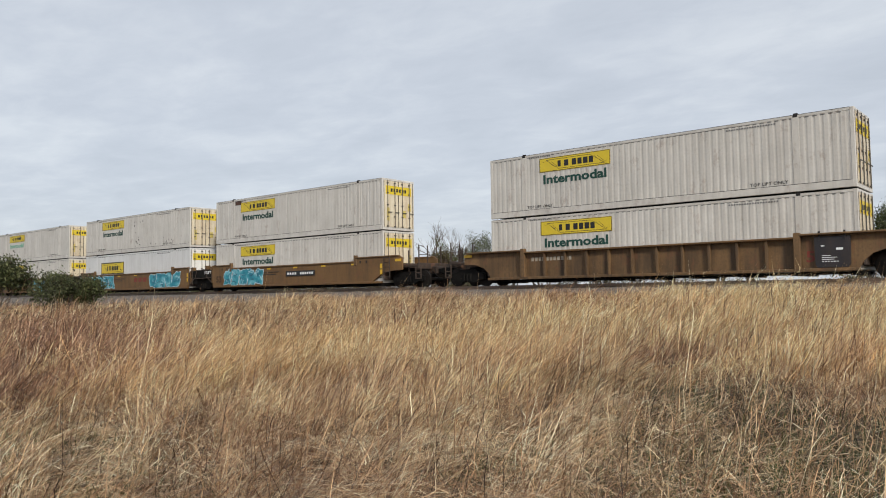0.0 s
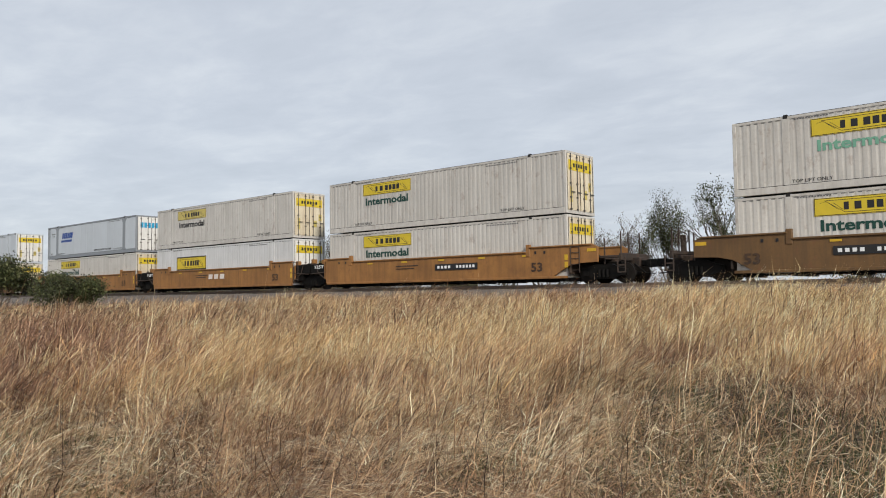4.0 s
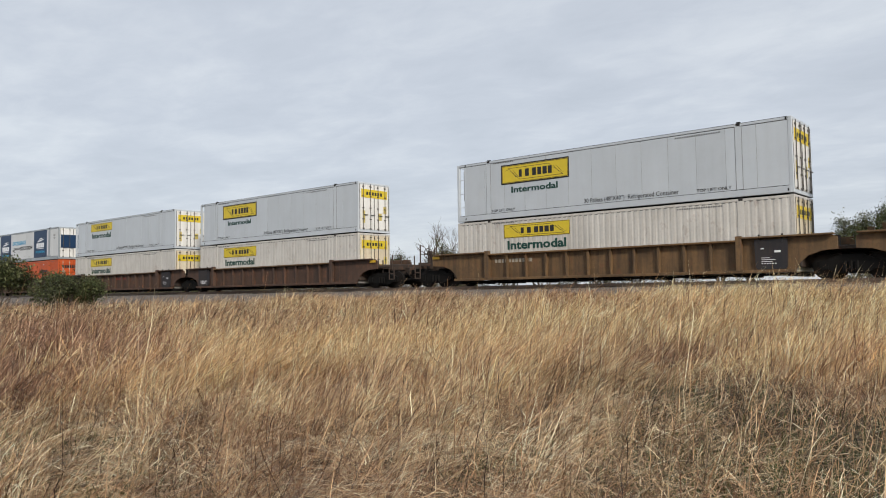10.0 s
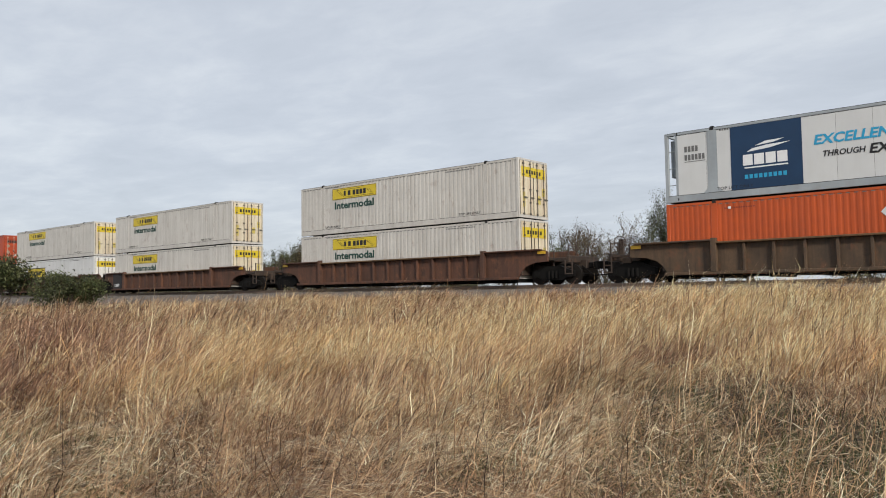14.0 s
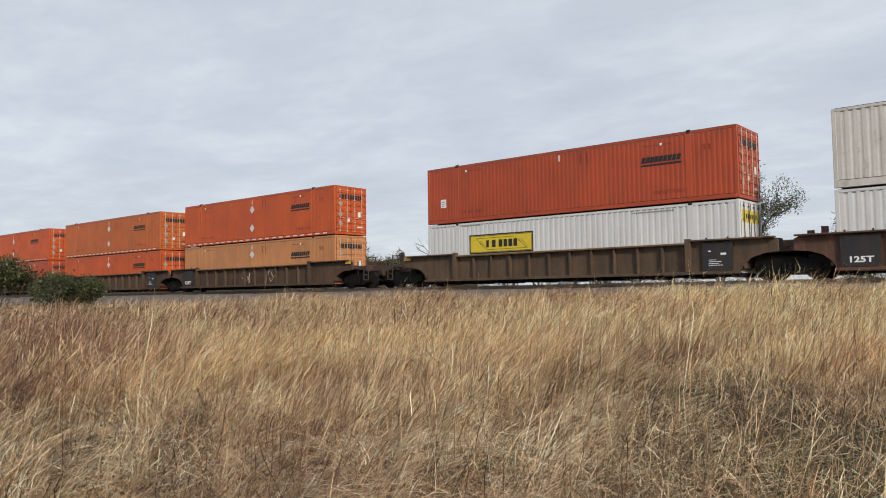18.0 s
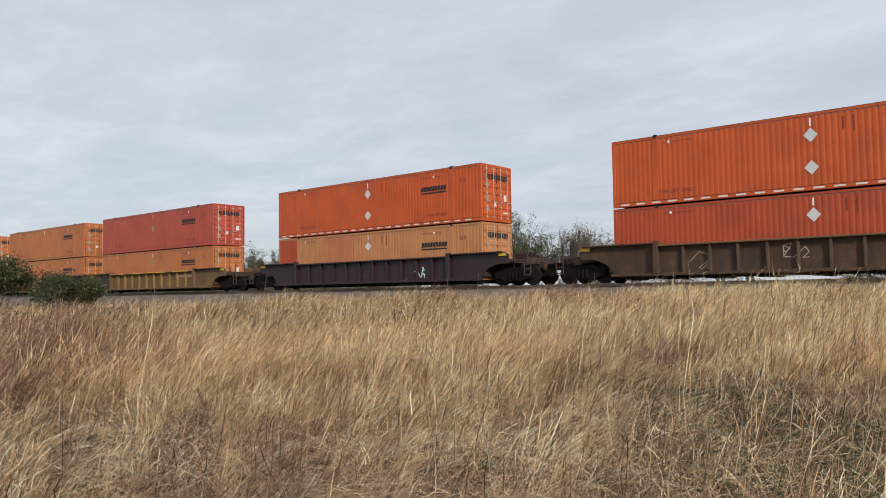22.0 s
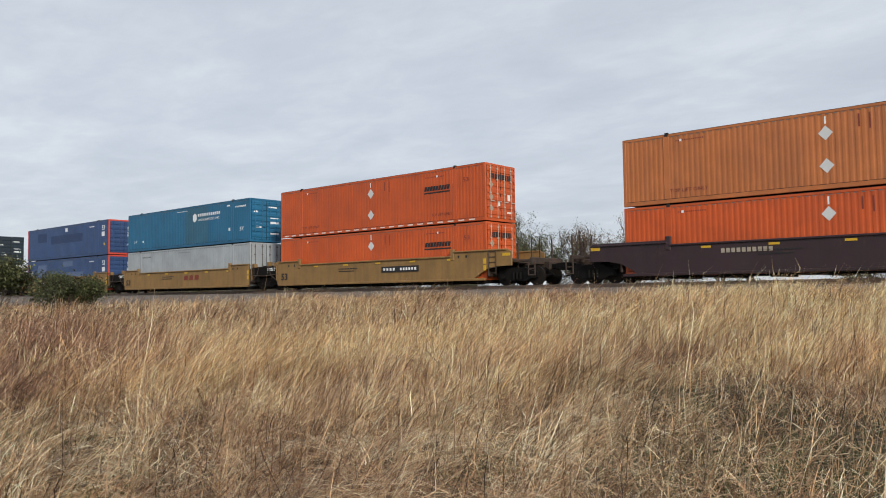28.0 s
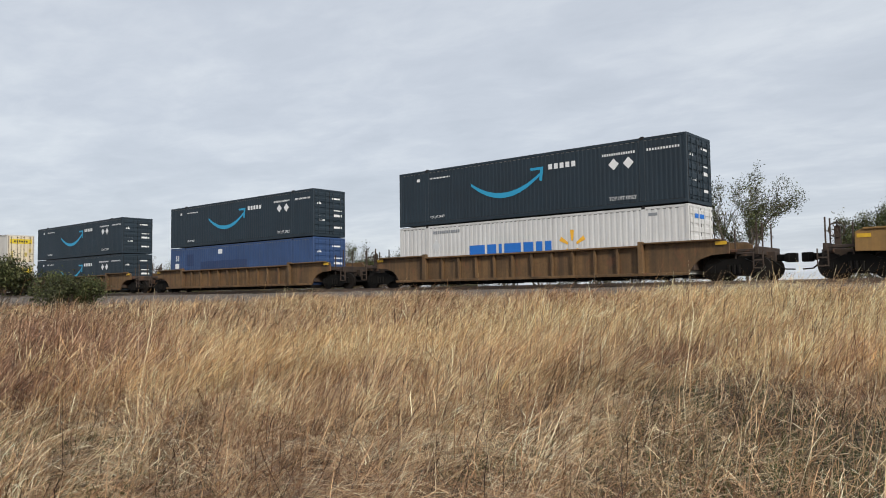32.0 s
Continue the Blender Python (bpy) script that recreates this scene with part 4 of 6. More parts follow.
def end_stickers(ob, kind):
    """Signs on the doors, at the container's front end in x."""
    x = LONG + 0.005
    if kind == "yellow":
        part("door_sign", made("door_sign", YELLOW, lambda: Shape().box(0.062, 0.068, -1.05, 1.05, 1.93, 2.40)), ob, "yellow sign on the doors", at=(LONG - 0.06, 0, 0))
        part("emblem", made("door_emblem", BLACK, lambda: door_bars(row(-0.65, 0.7, 6, 0.35), 2.08, 2.26)), ob, at=(LONG + 0.010, 0, 0))
        part("sticker", made("door_stickers", YELLOW_FADED, lambda: Shape().box(0, .004, -0.95, -0.75, .5, 1.2).box(0, .004, .35, .6, .7, 1.1).box(0, .004, .75, 1.0, 1.1, 1.5)), ob, "yellow stickers", at=(LONG + 0.002, 0, 0))
    elif kind == "freight":
        part("emblem", made("door_blocks", BLACK, lambda: door_bars(row(-0.95, 0.95, 9), 2.05, 2.3)), ob, at=(LONG + 0.022, 0, 0))
        part("placard", made("door_placards", FAINT_PLACARD, lambda: door_diamonds((0.25, ) , -0.85, (1.75, 1.15, 0.6))), ob, "grey diamond placards", at=(LONG + 0.022, 0, 0))
        part("sticker", made("door_notes", TAPE, lambda: Shape().box(0, .004, .55, .78, 1.05, 1.35).box(0, .004, -.3, -.1, .75, .95).box(0, .004, .5, .95, .42, .50)), ob, "pale stickers", at=(LONG + 0.022, 0, 0))
    elif kind == "white":
        part("placard", made("door_placards_pair", LIGHT, lambda: door_diamonds((0.2,), -0.85, (1.9,)).box(0, .004, .2, .9, 2.2, 2.32).box(0, .004, .3, 1.0, 1.2, 1.6).box(0, .004, -.9, -.4, .9, 1.2).box(0, .004, .3, 1.0, .5, .62)), ob, "white placards and notices", at=(LONG + 0.002, 0, 0))


def door_bars(spans, z0, z1):
    s = Shape()
    for a, b in spans:
        s.box(0, 0.004, a, b, z0, z1)
    return s


def door_diamonds(_, y, zs):
    s = Shape()
    for z in zs:
        k = len(s.v)
        s.v += [(q, y + a, z + b) for q in (0.004, 0.0) for a, b in ((-.19, 0), (0, -.19), (.19, 0), (0, .19))]
        s.f += [tuple(k + i for i in f) for f in ((0, 1, 2, 3), (7, 6, 5, 4), (0, 4, 5, 1), (1, 5, 6, 2), (2, 6, 7, 3), (3, 7, 4, 0))]
    return s


FREIGHT = (ORANGE, RED_ORANGE, DEEP_ORANGE, TAN_ORANGE, PALE_ORANGE, DULL_RED)


def container(label, paint_m, style="ribbed", post=None, bands=True, doors=None, ends=None, upper=False):
    """A 53-foot box on its base, its rear lower corner line at x = 0, doors at the front end."""
    ob = thing("shipping_container", label, "container", "containers on the train")
    post = post or paint_m
    if paint_m in (CREAM, WHITE, REEFER, REEFER_WARM) and not bands:
        doors = doors or (DOOR_CREAM if paint_m == CREAM else DOOR_WHITE)
    front = 0.55 if style == "reefer" else 0.10
    side = made(("side_wall", style), STENCIL_SHADE_GREY if style == "reefer" else paint_m, wall_backing if style == "reefer" else (lambda: ribbed_side(style)))
    walls = [part("side_wall", side, ob), part("side_wall", side, ob, at=(LONG if style != "reefer" else LONG + 0.43, 0, 0), turn=(0, 0, 180))]
    if style == "reefer":
        sheet = made("wall_panel", paint_m, wall_panel, 0.003)
        for w in walls:
            for i in range(PANELS):
                part("wall_panel", sheet, w, at=(0.55 + i * (LONG - 0.67) / PANELS, 0, 0))
    part("roof", made(("roof", front), paint_m, lambda: Shape().box(front, LONG - 0.08, -HALF + 0.05, HALF - 0.05, HIGH - 0.06, HIGH - 0.02)), ob)
    part("floor", made("floor", UNDER, lambda: Shape().box(0.1, LONG - 0.1, -HALF + 0.06, HALF - 0.06, 0.05, 0.16)), ob)
    rail = made("top_rail", post, lambda: Shape().box(0.1, LONG - 0.1, -0.05, 0.05, HIGH - 0.12, HIGH - 0.01), 0.012)
    deep_rail = 0.17 if style == "deep" else 0.27
    low = made(("bottom_rail", deep_rail), post, lambda: Shape().box(0.1, LONG - 0.1, -0.06, 0.06, 0.0, deep_rail), 0.012)
    line = made(("seam", deep_rail), CASTING, lambda: Shape().box(0.15, LONG - 0.15, -0.058, 0.0, deep_rail, deep_rail + 0.016))
    for y in (-HALF + 0.052, HALF - 0.052):
        part("top_rail", rail, ob, at=(0, y, 0))
        part("bottom_rail", low, ob, at=(0, y, 0))
    part("seam", line, ob, "dark sealant line", at=(0, -HALF + 0.052, 0))
    if style == "reefer":
        over = made("upper_seam", CASTING, lambda: Shape().box(0.15, LONG - 0.15, -0.048, 0.0, HIGH - 0.136, HIGH - 0.122))
        part("seam", over, ob, "dark sealant line", at=(0, -HALF + 0.052, 0))
        upright = made("upright_seam", STENCIL_SHADE_GREY, lambda: Shape().box(-0.006, 0.006, 0.0, 0.02, 0.28, HIGH - 0.13))
        for x in POSTS:
            for e in (-0.132, 0.132):
                part("seam", upright, ob, "dark joint line", at=(x + e, -HALF + 0.003, 0))
        fitting = made("end_fitting", CASTING, lambda: Shape().box(-0.03, 0.03, 0.0, 0.02, -0.05, 0.05))
        for x in (0.55, LONG - 0.2):
            for z in (0.12, HIGH - 0.07):
                part("fitting", fitting, ob, "small black fitting", at=(x, -HALF - 0.012, z))
    part("door_seal", made("door_seal", CASTING, lambda: Shape().box(-0.012, 0.004, -0.012, 0.012, 0.16, HIGH - 0.12).box(-0.012, 0.004, -1.19, -1.165, 0.16, HIGH - 0.12).box(-0.012, 0.004, 1.165, 1.19, 0.16, HIGH - 0.12)), ob, "black rubber door seals", at=(LONG + 0.001, 0, 0))
    # thin black strip added to draw the shade at the top rail's edge
    part("seam", made("rail_shade_line", CASTING, lambda: Shape().box(0.15, LONG - 0.15, -0.062, -0.05, HIGH - 0.014, HIGH - 0.002)), ob, "dark line drawn as shade along the roof edge", at=(0, -HALF + 0.062, 0))
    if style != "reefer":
        # grey bars painted on as the shade of the ribs below the rail
        part("stencil", made("rib_shade_dashes", STENCIL_SHADE_GREY, lambda: bars(row(0.3, LONG - 0.3, 58, 0.48), HIGH - 0.155, HIGH - 0.125)), ob, "rib shade drawn as dark dashes under the top rail", at=(0, -HALF + 0.012, 0))
    corner = made("corner_post", ends or post, lambda: Shape().box(-0.075, 0.075, -0.06, 0.06, 0.0, HIGH), 0.014)
    lift = made("lifting_post", post, lambda: Shape().box(-0.11, 0.11, -0.02, 0.02, 0.15, HIGH - 0.1).box(-0.125, -0.11, -0.024, 0.02, 0.15, HIGH - 0.1).box(0.11, 0.125, -0.024, 0.02, 0.15, HIGH - 0.1), 0.006)
    cast = made("corner_casting", CASTING, lambda: Shape().box(-0.09, 0.09, -0.07, 0.07, -0.06, 0.06), 0.012)
    for y in (-1, 1):
        for x in (0.078, LONG - 0.078):
            part("corner_post", corner, ob, at=(x, y * (HALF - 0.062), 0))
        for x in POSTS:
            part("lifting_post", lift, ob, at=(x, y * (HALF - 0.024), 0))
            for z in (HIGH - 0.05, 0.06):
                part("casting", cast, ob, at=(x, y * (HALF - 0.068), z))
    cone = made("stack_connector", CASTING, lambda: Shape().box(-0.07, 0.07, -0.06, 0.06, HIGH - 0.012, HIGH + 0.056))
    if not upper:
        for y in (-1, 1):
            for x in POSTS:
                part("stack_connector", cone, ob, at=(x, y * (HALF - 0.09), 0))
    # rear end
    if style == "reefer":
        for z in (0.72, 1.42, 2.12):
            part("rung", made("end_rung", post, lambda: Shape().rod((0.14, -HALF + 0.05, 0), (0.48, -HALF + 0.05, 0), 0.018, 6)), ob, at=(0, 0, z))
        part("end_wall", made("reefer_end", paint_m, lambda: Shape().box(0.50, 0.56, -HALF + 0.06, HALF - 0.06, 0.1, HIGH - 0.05)), ob)
        part("cooling_unit", made("cooling_unit", SILVER, lambda: Shape().box(0.10, 0.50, -0.9, 0.9, 1.1, HIGH - 0.25).box(0.2, 0.50, -0.7, 0.7, 0.25, 0.95), 0.03), ob, "grey refrigeration unit")
        part("end_bar", made("end_bar", post, lambda: Shape().box(0.02, 0.12, -HALF + 0.08, HALF - 0.08, HIGH - 0.12, HIGH - 0.02).box(0.02, 0.12, -HALF + 0.08, HALF - 0.08, 0.02, 0.14).box(0.46, 0.56, -HALF + 0.01, -HALF + 0.08, 0.1, HIGH - 0.1)), ob)
    else:
        part("end_wall", made("end_wall", paint_m, lambda: Shape().box(0.05, 0.11, -HALF + 0.08, HALF - 0.08, 0.1, HIGH - 0.05)), ob)
    # doors
    leaf = made(("door", bands), doors or paint_m, lambda: door_leaf(bands), 0.006)
    a = part("door", leaf, ob, at=(LONG - 0.06, 0, 0))
    b = part("door", leaf, ob, at=(LONG - 0.06, -1.19, 0))
    rod = made("lock_rod", ROD if not bands else PALE_ROD if style == "deep" and paint_m in FREIGHT else (doors or paint_m), lock_rod)
    for d in (a, b):
        for y in (0.28, 0.86):
            part("lock_rod", rod, d, at=(0.10, y, 0))
    part("door_header", made("door_header", ends or post, lambda: Shape().box(LONG - 0.07, LONG, -HALF + 0.1, HALF - 0.1, HIGH - 0.12, HIGH), 0.01), ob)
    part("door_sill", made("door_sill", ends or post, lambda: Shape().box(LONG - 0.07, LONG, -HALF + 0.1, HALF - 0.1, 0, 0.15), 0.01), ob)
    return ob


def cream_box(low="yellow", paint_m=None, green=None, faded=False, worn=""):
    paint_m = paint_m or CREAM
    ob = container("cream corrugated container with yellow plaque and rust-stained doors" if low == "yellow" else "white corrugated container with a black-bordered yellow plaque", paint_m, "ribbed", None, False)
    if low == "yellow":
        sign_yellow(ob, green, faded)
    else:
        sign_bordered(ob, True)
    end_stickers(ob, "yellow")
    if worn == "holes":
        rnd = random.Random(5)

        def holes():
            s = Shape()
            for k in range(22):
                x, z = (8.6 + rnd.gauss(0, 0.35), rnd.uniform(0.3, 2.4)) if k < 12 else (rnd.uniform(9, 14), 0.55 + rnd.gauss(0, 0.12))
                a, b = rnd.uniform(0.02, 0.07), rnd.uniform(0.03, 0.09)
                s.prism([(x - a, z - b * .4), (x + a * .3, z - b), (x + a, z), (x - a * .2, z + b)], -0.004, 0)
            return s
        part("dent", made("dents", BLACK, holes), ob, "black torn dents", at=(0, FACE, 0))["kind"] = "stuff"
    if worn == "stub":
        part("sticker", made("torn_sticker", RUSSET, lambda: Shape().box(2.25, 2.95, -.004, 0, 2.40, 2.66)), ob, "brown torn sticker", at=(0, FACE, 0))
    return ob


def reefer_box(kind):
    if kind == "plain":
        ob = container("white smooth refrigerated container with yellow plaque and green lettering", REEFER, "reefer", None, False)
        sign_yellow(ob)
    elif kind == "bordered":
        ob = container("white smooth refrigerated container with a black-bordered yellow plaque", REEFER, "reefer", None, False)
        sign_bordered(ob, False, True)
    elif kind == "slate":
        ob = container("pale grey refrigerated container with dark grey posts and blue lettering blocks", REEFER, "reefer", GREY_SIGN, False)
        part("emblem", made("slanted_blocks", DEEP_BLUE, lambda: bars(row(2.92, 5.0, 6, 0.16), 1.66, 2.14, 0.14)), ob, "slanted blue blocks", at=(0, FACE, 0))
        part("stripe", made("blue_rules", DEEP_BLUE, lambda: bars([(2.75, 4.85)], 1.36, 1.54, 0.06)), ob, at=(0, FACE, 0))
        for x in POSTS:
            part("strip", made(("grey_strip", x), GREY_SIGN, lambda: Shape().prism([(x - .45, .16), (x + .45, .16), (x + .22, .45), (x + .22, HIGH - .45), (x + .45, HIGH - .12), (x - .45, HIGH - .12), (x - .22, HIGH - .45), (x - .22, .45)], -0.004, 0)), ob, "dark grey strip", at=(0, FACE, 0))
        lettering("SUPER CUBE REEFER CONTAINER", 9.05, 12.05, 0.36, 0.14, BLACK, ob, FACE - 0.004, 0.004, 0.15)
        part("stencil", made("slate_stencils", STENCIL_SHADE_GREY, lambda: bars(row(.85, 1.55, 7, .3), 2.1, 2.2).box(.95, 1.45, -.004, 0, 1.95, 1.99).box(1.0, 1.4, -.004, 0, 1.85, 1.89).box(.75, 1.0, -.004, 0, .34, .5)), ob, at=(0, FACE, 0))
        part("emblem", made("door_slanted", SKY_BLUE, lambda: door_bars(row(-0.95, 0.9, 6), 1.85, 2.25)), ob, at=(LONG + 0.004, 0, 0))
        small_print(ob, BLACK)
        return ob
    else:
        ob = container("white refrigerated container with dark blue panels and a slogan", REEFER_WARM, "reefer", SILVER, False)
        for a, b in ((2.72, 5.35), (10.8, 13.65)):
            p = part("panel", made(("blue_panel", a), SIGN_BLUE, lambda: Shape().box(a, b, -0.005, 0, 0.16, HIGH - 0.13)), ob, "dark blue panel", at=(0, FACE, 0))
            c = (a + b) / 2
            part("emblem", made(("pale_blocks", a), LIGHT, lambda: bars(row(c - .85, c + .85, 4, 0.14), 1.20, 1.62).box(c - .8, c + .8, -.004, 0, 1.08, 1.13)
                 .prism([(c - .7, 1.72), (c + .2, 1.80), (c + .9, 1.95), (c + .1, 1.92), (c - .5, 1.84)], -.004, 0).prism([(c - .4, 1.93), (c + .3, 1.99), (c + .7, 2.1), (c, 2.07)], -.004, 0)), p, "white emblem", at=(0, -0.005, 0))
            if a < 5:
                part("stencil", made(("blue_line", a), SKY_BLUE, lambda: bars(row(c - .8, c + .8, 9, 0.3), 0.68, 0.84)), p, at=(0, -0.005, 0))
        part("stencil", made("slogan_stencils", STENCIL_SHADE_GREY, lambda: bars(row(.85, 1.45, 4, .3), 1.95, 2.17).prism([(.85, 1.55), (1.7, 1.55), (1.7, 1.57), (.85, 1.57)], -.004, 0)), ob, at=(0, FACE, 0))
        part("stencil", made("slogan_number", STENCIL_SHADE_GREY, lambda: bars(row(.85, 1.72, 6, .3), 1.62, 1.84)), ob, at=(0, FACE, 0))
        lettering("53FT", 15.0, 15.42, 2.02, 0.14, BLACK, ob, FACE - 0.004)
        lettering("XHC", 15.05, 15.42, 1.80, 0.14, BLACK, ob, FACE - 0.004)
        lettering("INTERMODAL", 11.25, 13.2, 0.66, 0.2, SKY_BLUE, ob, FACE - 0.010, 0.004, 0.15)
        lettering("EXCELLENCE", 5.75, 8.95, 1.62, 0.33, SKY_BLUE, ob, FACE - 0.004, 0.014, 0.2)
        lettering("THROUGH", 6.05, 7.45, 1.16, 0.20, BLACK, ob, FACE - 0.004, 0.006, 0.2)
        lettering("EXECUTION", 7.55, 10.45, 1.10, 0.32, BLACK, ob, FACE - 0.004, 0.014, 0.2)
        for x in POSTS:
            part("strip", made(("silver_strip", x), SILVER, lambda: Shape().prism([(x - .5, .16), (x + .5, .16), (x + .2, .5), (x + .2, HIGH - .12), (x - .2, HIGH - .12), (x - .2, .5)], -0.0045, 0)), ob, "grey strip", at=(0, FACE, 0))
        part("panel", made("door_blue", SIGN_BLUE, lambda: Shape().box(0, .004, -1.12, 1.12, 1.0, 2.2)), ob, "dark blue panel", at=(LONG + 0.002, 0, 0))
        small_print(ob, BLACK)
        return ob
    end_stickers(ob, "yellow")
    lettering("30 Pallets (48\"X40\")  Refrigerated Container", 7.3, 11.7, 0.34, 0.19, BLACK, ob, FACE - 0.004)
    return ob


def freight_box(paint_m, tone, placards=(1.98, 0.82), dashes=False, left=False, mended=False, notice=False, faint=False):
    ob = container(f"{tone} corrugated container with dark slanted lettering blocks", paint_m, "deep")
    sign_freight(ob, placards, None, left, dashes, notice, faint)
    if mended:
        patch_on(ob, "deep", RED_ORANGE, "replaced red-orange panel", 0.1, 1.85, 0.16, HIGH - 0.11)
        patch_on(ob, "deep", DULL_RED_TAN, "reddish replaced panel", 4.3, 6.9, 0.16, HIGH - 0.11)
    end_stickers(ob, "freight")
    return ob


def teal_box():
    ob = container("teal corrugated container with white lettering blocks", TEAL, "deep")
    part("emblem", made("hexagon", LIGHT, lambda: Shape().prism([(9.55 + .28 * math.sin(math.pi * k / 3), 1.95 + .32 * math.cos(math.pi * k / 3)) for k in range(6)][::-1], -.004, 0)), ob, "white hexagon emblem", at=(0, FACE, 0))
    part("emblem", made("white_blocks", LIGHT, lambda: bars(row(9.95, 12.75, 12, 0.42), 2.0, 2.2)), ob, "white lettering blocks", at=(0, FACE, 0))
    lettering("WORLDWIDE, INC", 9.95, 12.6, 1.70, 0.15, LIGHT, ob, FACE - 0.004)
    patch_on(ob, "deep", TEAL_GREY, "greyed repaint", 8.3, 11.2, 0.2, 2.62)
    lettering("53'", 1.0, 1.4, 0.62, 0.2, LIGHT, ob, FACE - 0.004)
    lettering("53'", 15.0, 15.45, 0.75, 0.24, LIGHT, ob, FACE - 0.004)
    part("stencil", made("white_stencil", LIGHT, lambda: bars(row(14.5, 15.7, 11, 0.4), 2.28, 2.38).box(2.25, 2.45, -.004, 0, .6, .75).box(13.7, 13.9, -.004, 0, .8, 1.0).box(13.55, 13.85, -.004, 0, 2.42, 2.5)), ob, "white stencils", at=(0, FACE, 0))
    part("stencil", made("white_stencil_thin", LIGHT, lambda: bars(row(7.2, 8.6, 16, 0.4), 2.47, 2.51)), ob, at=(0, FACE, 0))
    end_stickers(ob, "white")
    return ob


def grey_box():
    ob = container("silver-grey corrugated container with dark stencils", SILVER, "ribbed", None, False)
    part("stencil", made("dark_stencil", STENCIL_SHADE_GREY, lambda: bars(row(2.3, 3.6, 12, 0.4), 2.28, 2.38)), ob, at=(0, FACE, 0))
    part("stencil", made("dark_stencil_mid", STENCIL_SHADE_GREY, lambda: bars(row(7.4, 9.0, 18, 0.4), 2.45, 2.49)), ob, at=(0, FACE, 0))
    lettering("53'", 15.0, 15.45, 1.1, 0.24, BLACK, ob, FACE - 0.004)
    return ob


def navy_box(low=False):
    ob = container("navy blue corrugated container with red end posts and painted-out patches", NAVY, "deep", None, True, None, SIGN_RED if not low else SIGN_RED)
    patch = NAVY_PALE if low else NAVY_DARK
    spots = ((2.3, 4.2, 1.35, 2.35), (7.6, 9.6, 2.1, 2.55), (5.3, 11.6, 0.9, 1.6)) if low else ((2.3, 4.2, 1.55, 2.35), (5.1, 11.4, 1.30, 2.0))
    for a, b, c, d in spots:
        patch_on(ob, "deep", patch, "painted-out patch", a, b, c, d)
    for x in ((0.8, 15.05) if low else (14.95,)):
        lettering("53", x, x + 0.45, 1.55 if low and x < 5 else 2.0, 0.38, LIGHT, ob, FACE - 0.004, 0.01)
        part("notice", made(("notice", x, low), LIGHT, lambda: Shape().box(x - .05, x + .45, -.004, 0, *((1.0, 1.35) if low and x < 5 else (1.50, 1.85)))), ob, "white notice", at=(0, FACE, 0))
    if not low:
        part("notice", made("notice_top", LIGHT, lambda: Shape().box(8.05, 8.5, -.004, 0, 2.25, 2.55)), ob, "white notice", at=(0, FACE, 0))
        part("sticker", made("yellow_spot", MARK_YELLOW, lambda: Shape().box(15.25, 15.5, -.004, 0, .75, .95)), ob, "yellow sticker", at=(0, FACE, 0))
    part("stencil", made("navy_stencil", LIGHT, lambda: bars(row(12.7, 13.6, 9, 0.4), 2.32, 2.40)), ob, at=(0, FACE, 0))
    part("notice", made("door_notices", LIGHT, lambda: Shape().box(0, .004, .30, .62, 1.95, 2.25).box(0, .004, .25, .75, 1.45, 1.80).box(0, .004, .25, .80, .72, .90)), ob, "white notices on the door", at=(LONG + 0.022, 0, 0))
    return ob


def smile(s, x0, x1, z, sag, thick):
    n = 18
    up, dn = [], []
    for i in range(n + 1):
        u = i / n
        c = z - sag * (1 - (2 * u - 1) ** 2) + 0.10 * u
        w = thick * (0.25 + 0.75 * math.sin(math.pi * min(1, 0.12 + 0.75 * u)))
        up.append((x0 + (x1 - x0) * u, c + w / 2)), dn.append((x0 + (x1 - x0) * u, c - w / 2))
    for i in range(n):
        s.prism([dn[i], dn[i + 1], up[i + 1], up[i]], -0.004, 0)
    return s.prism([(x1 - .55, z + .42), (x1 - .5, z + .30), (x1 + .02, z + .30), (x1 - .05, z - .18), (x1 + .10, z - .22), (x1 + .20, z + .42)], -0.004, 0)


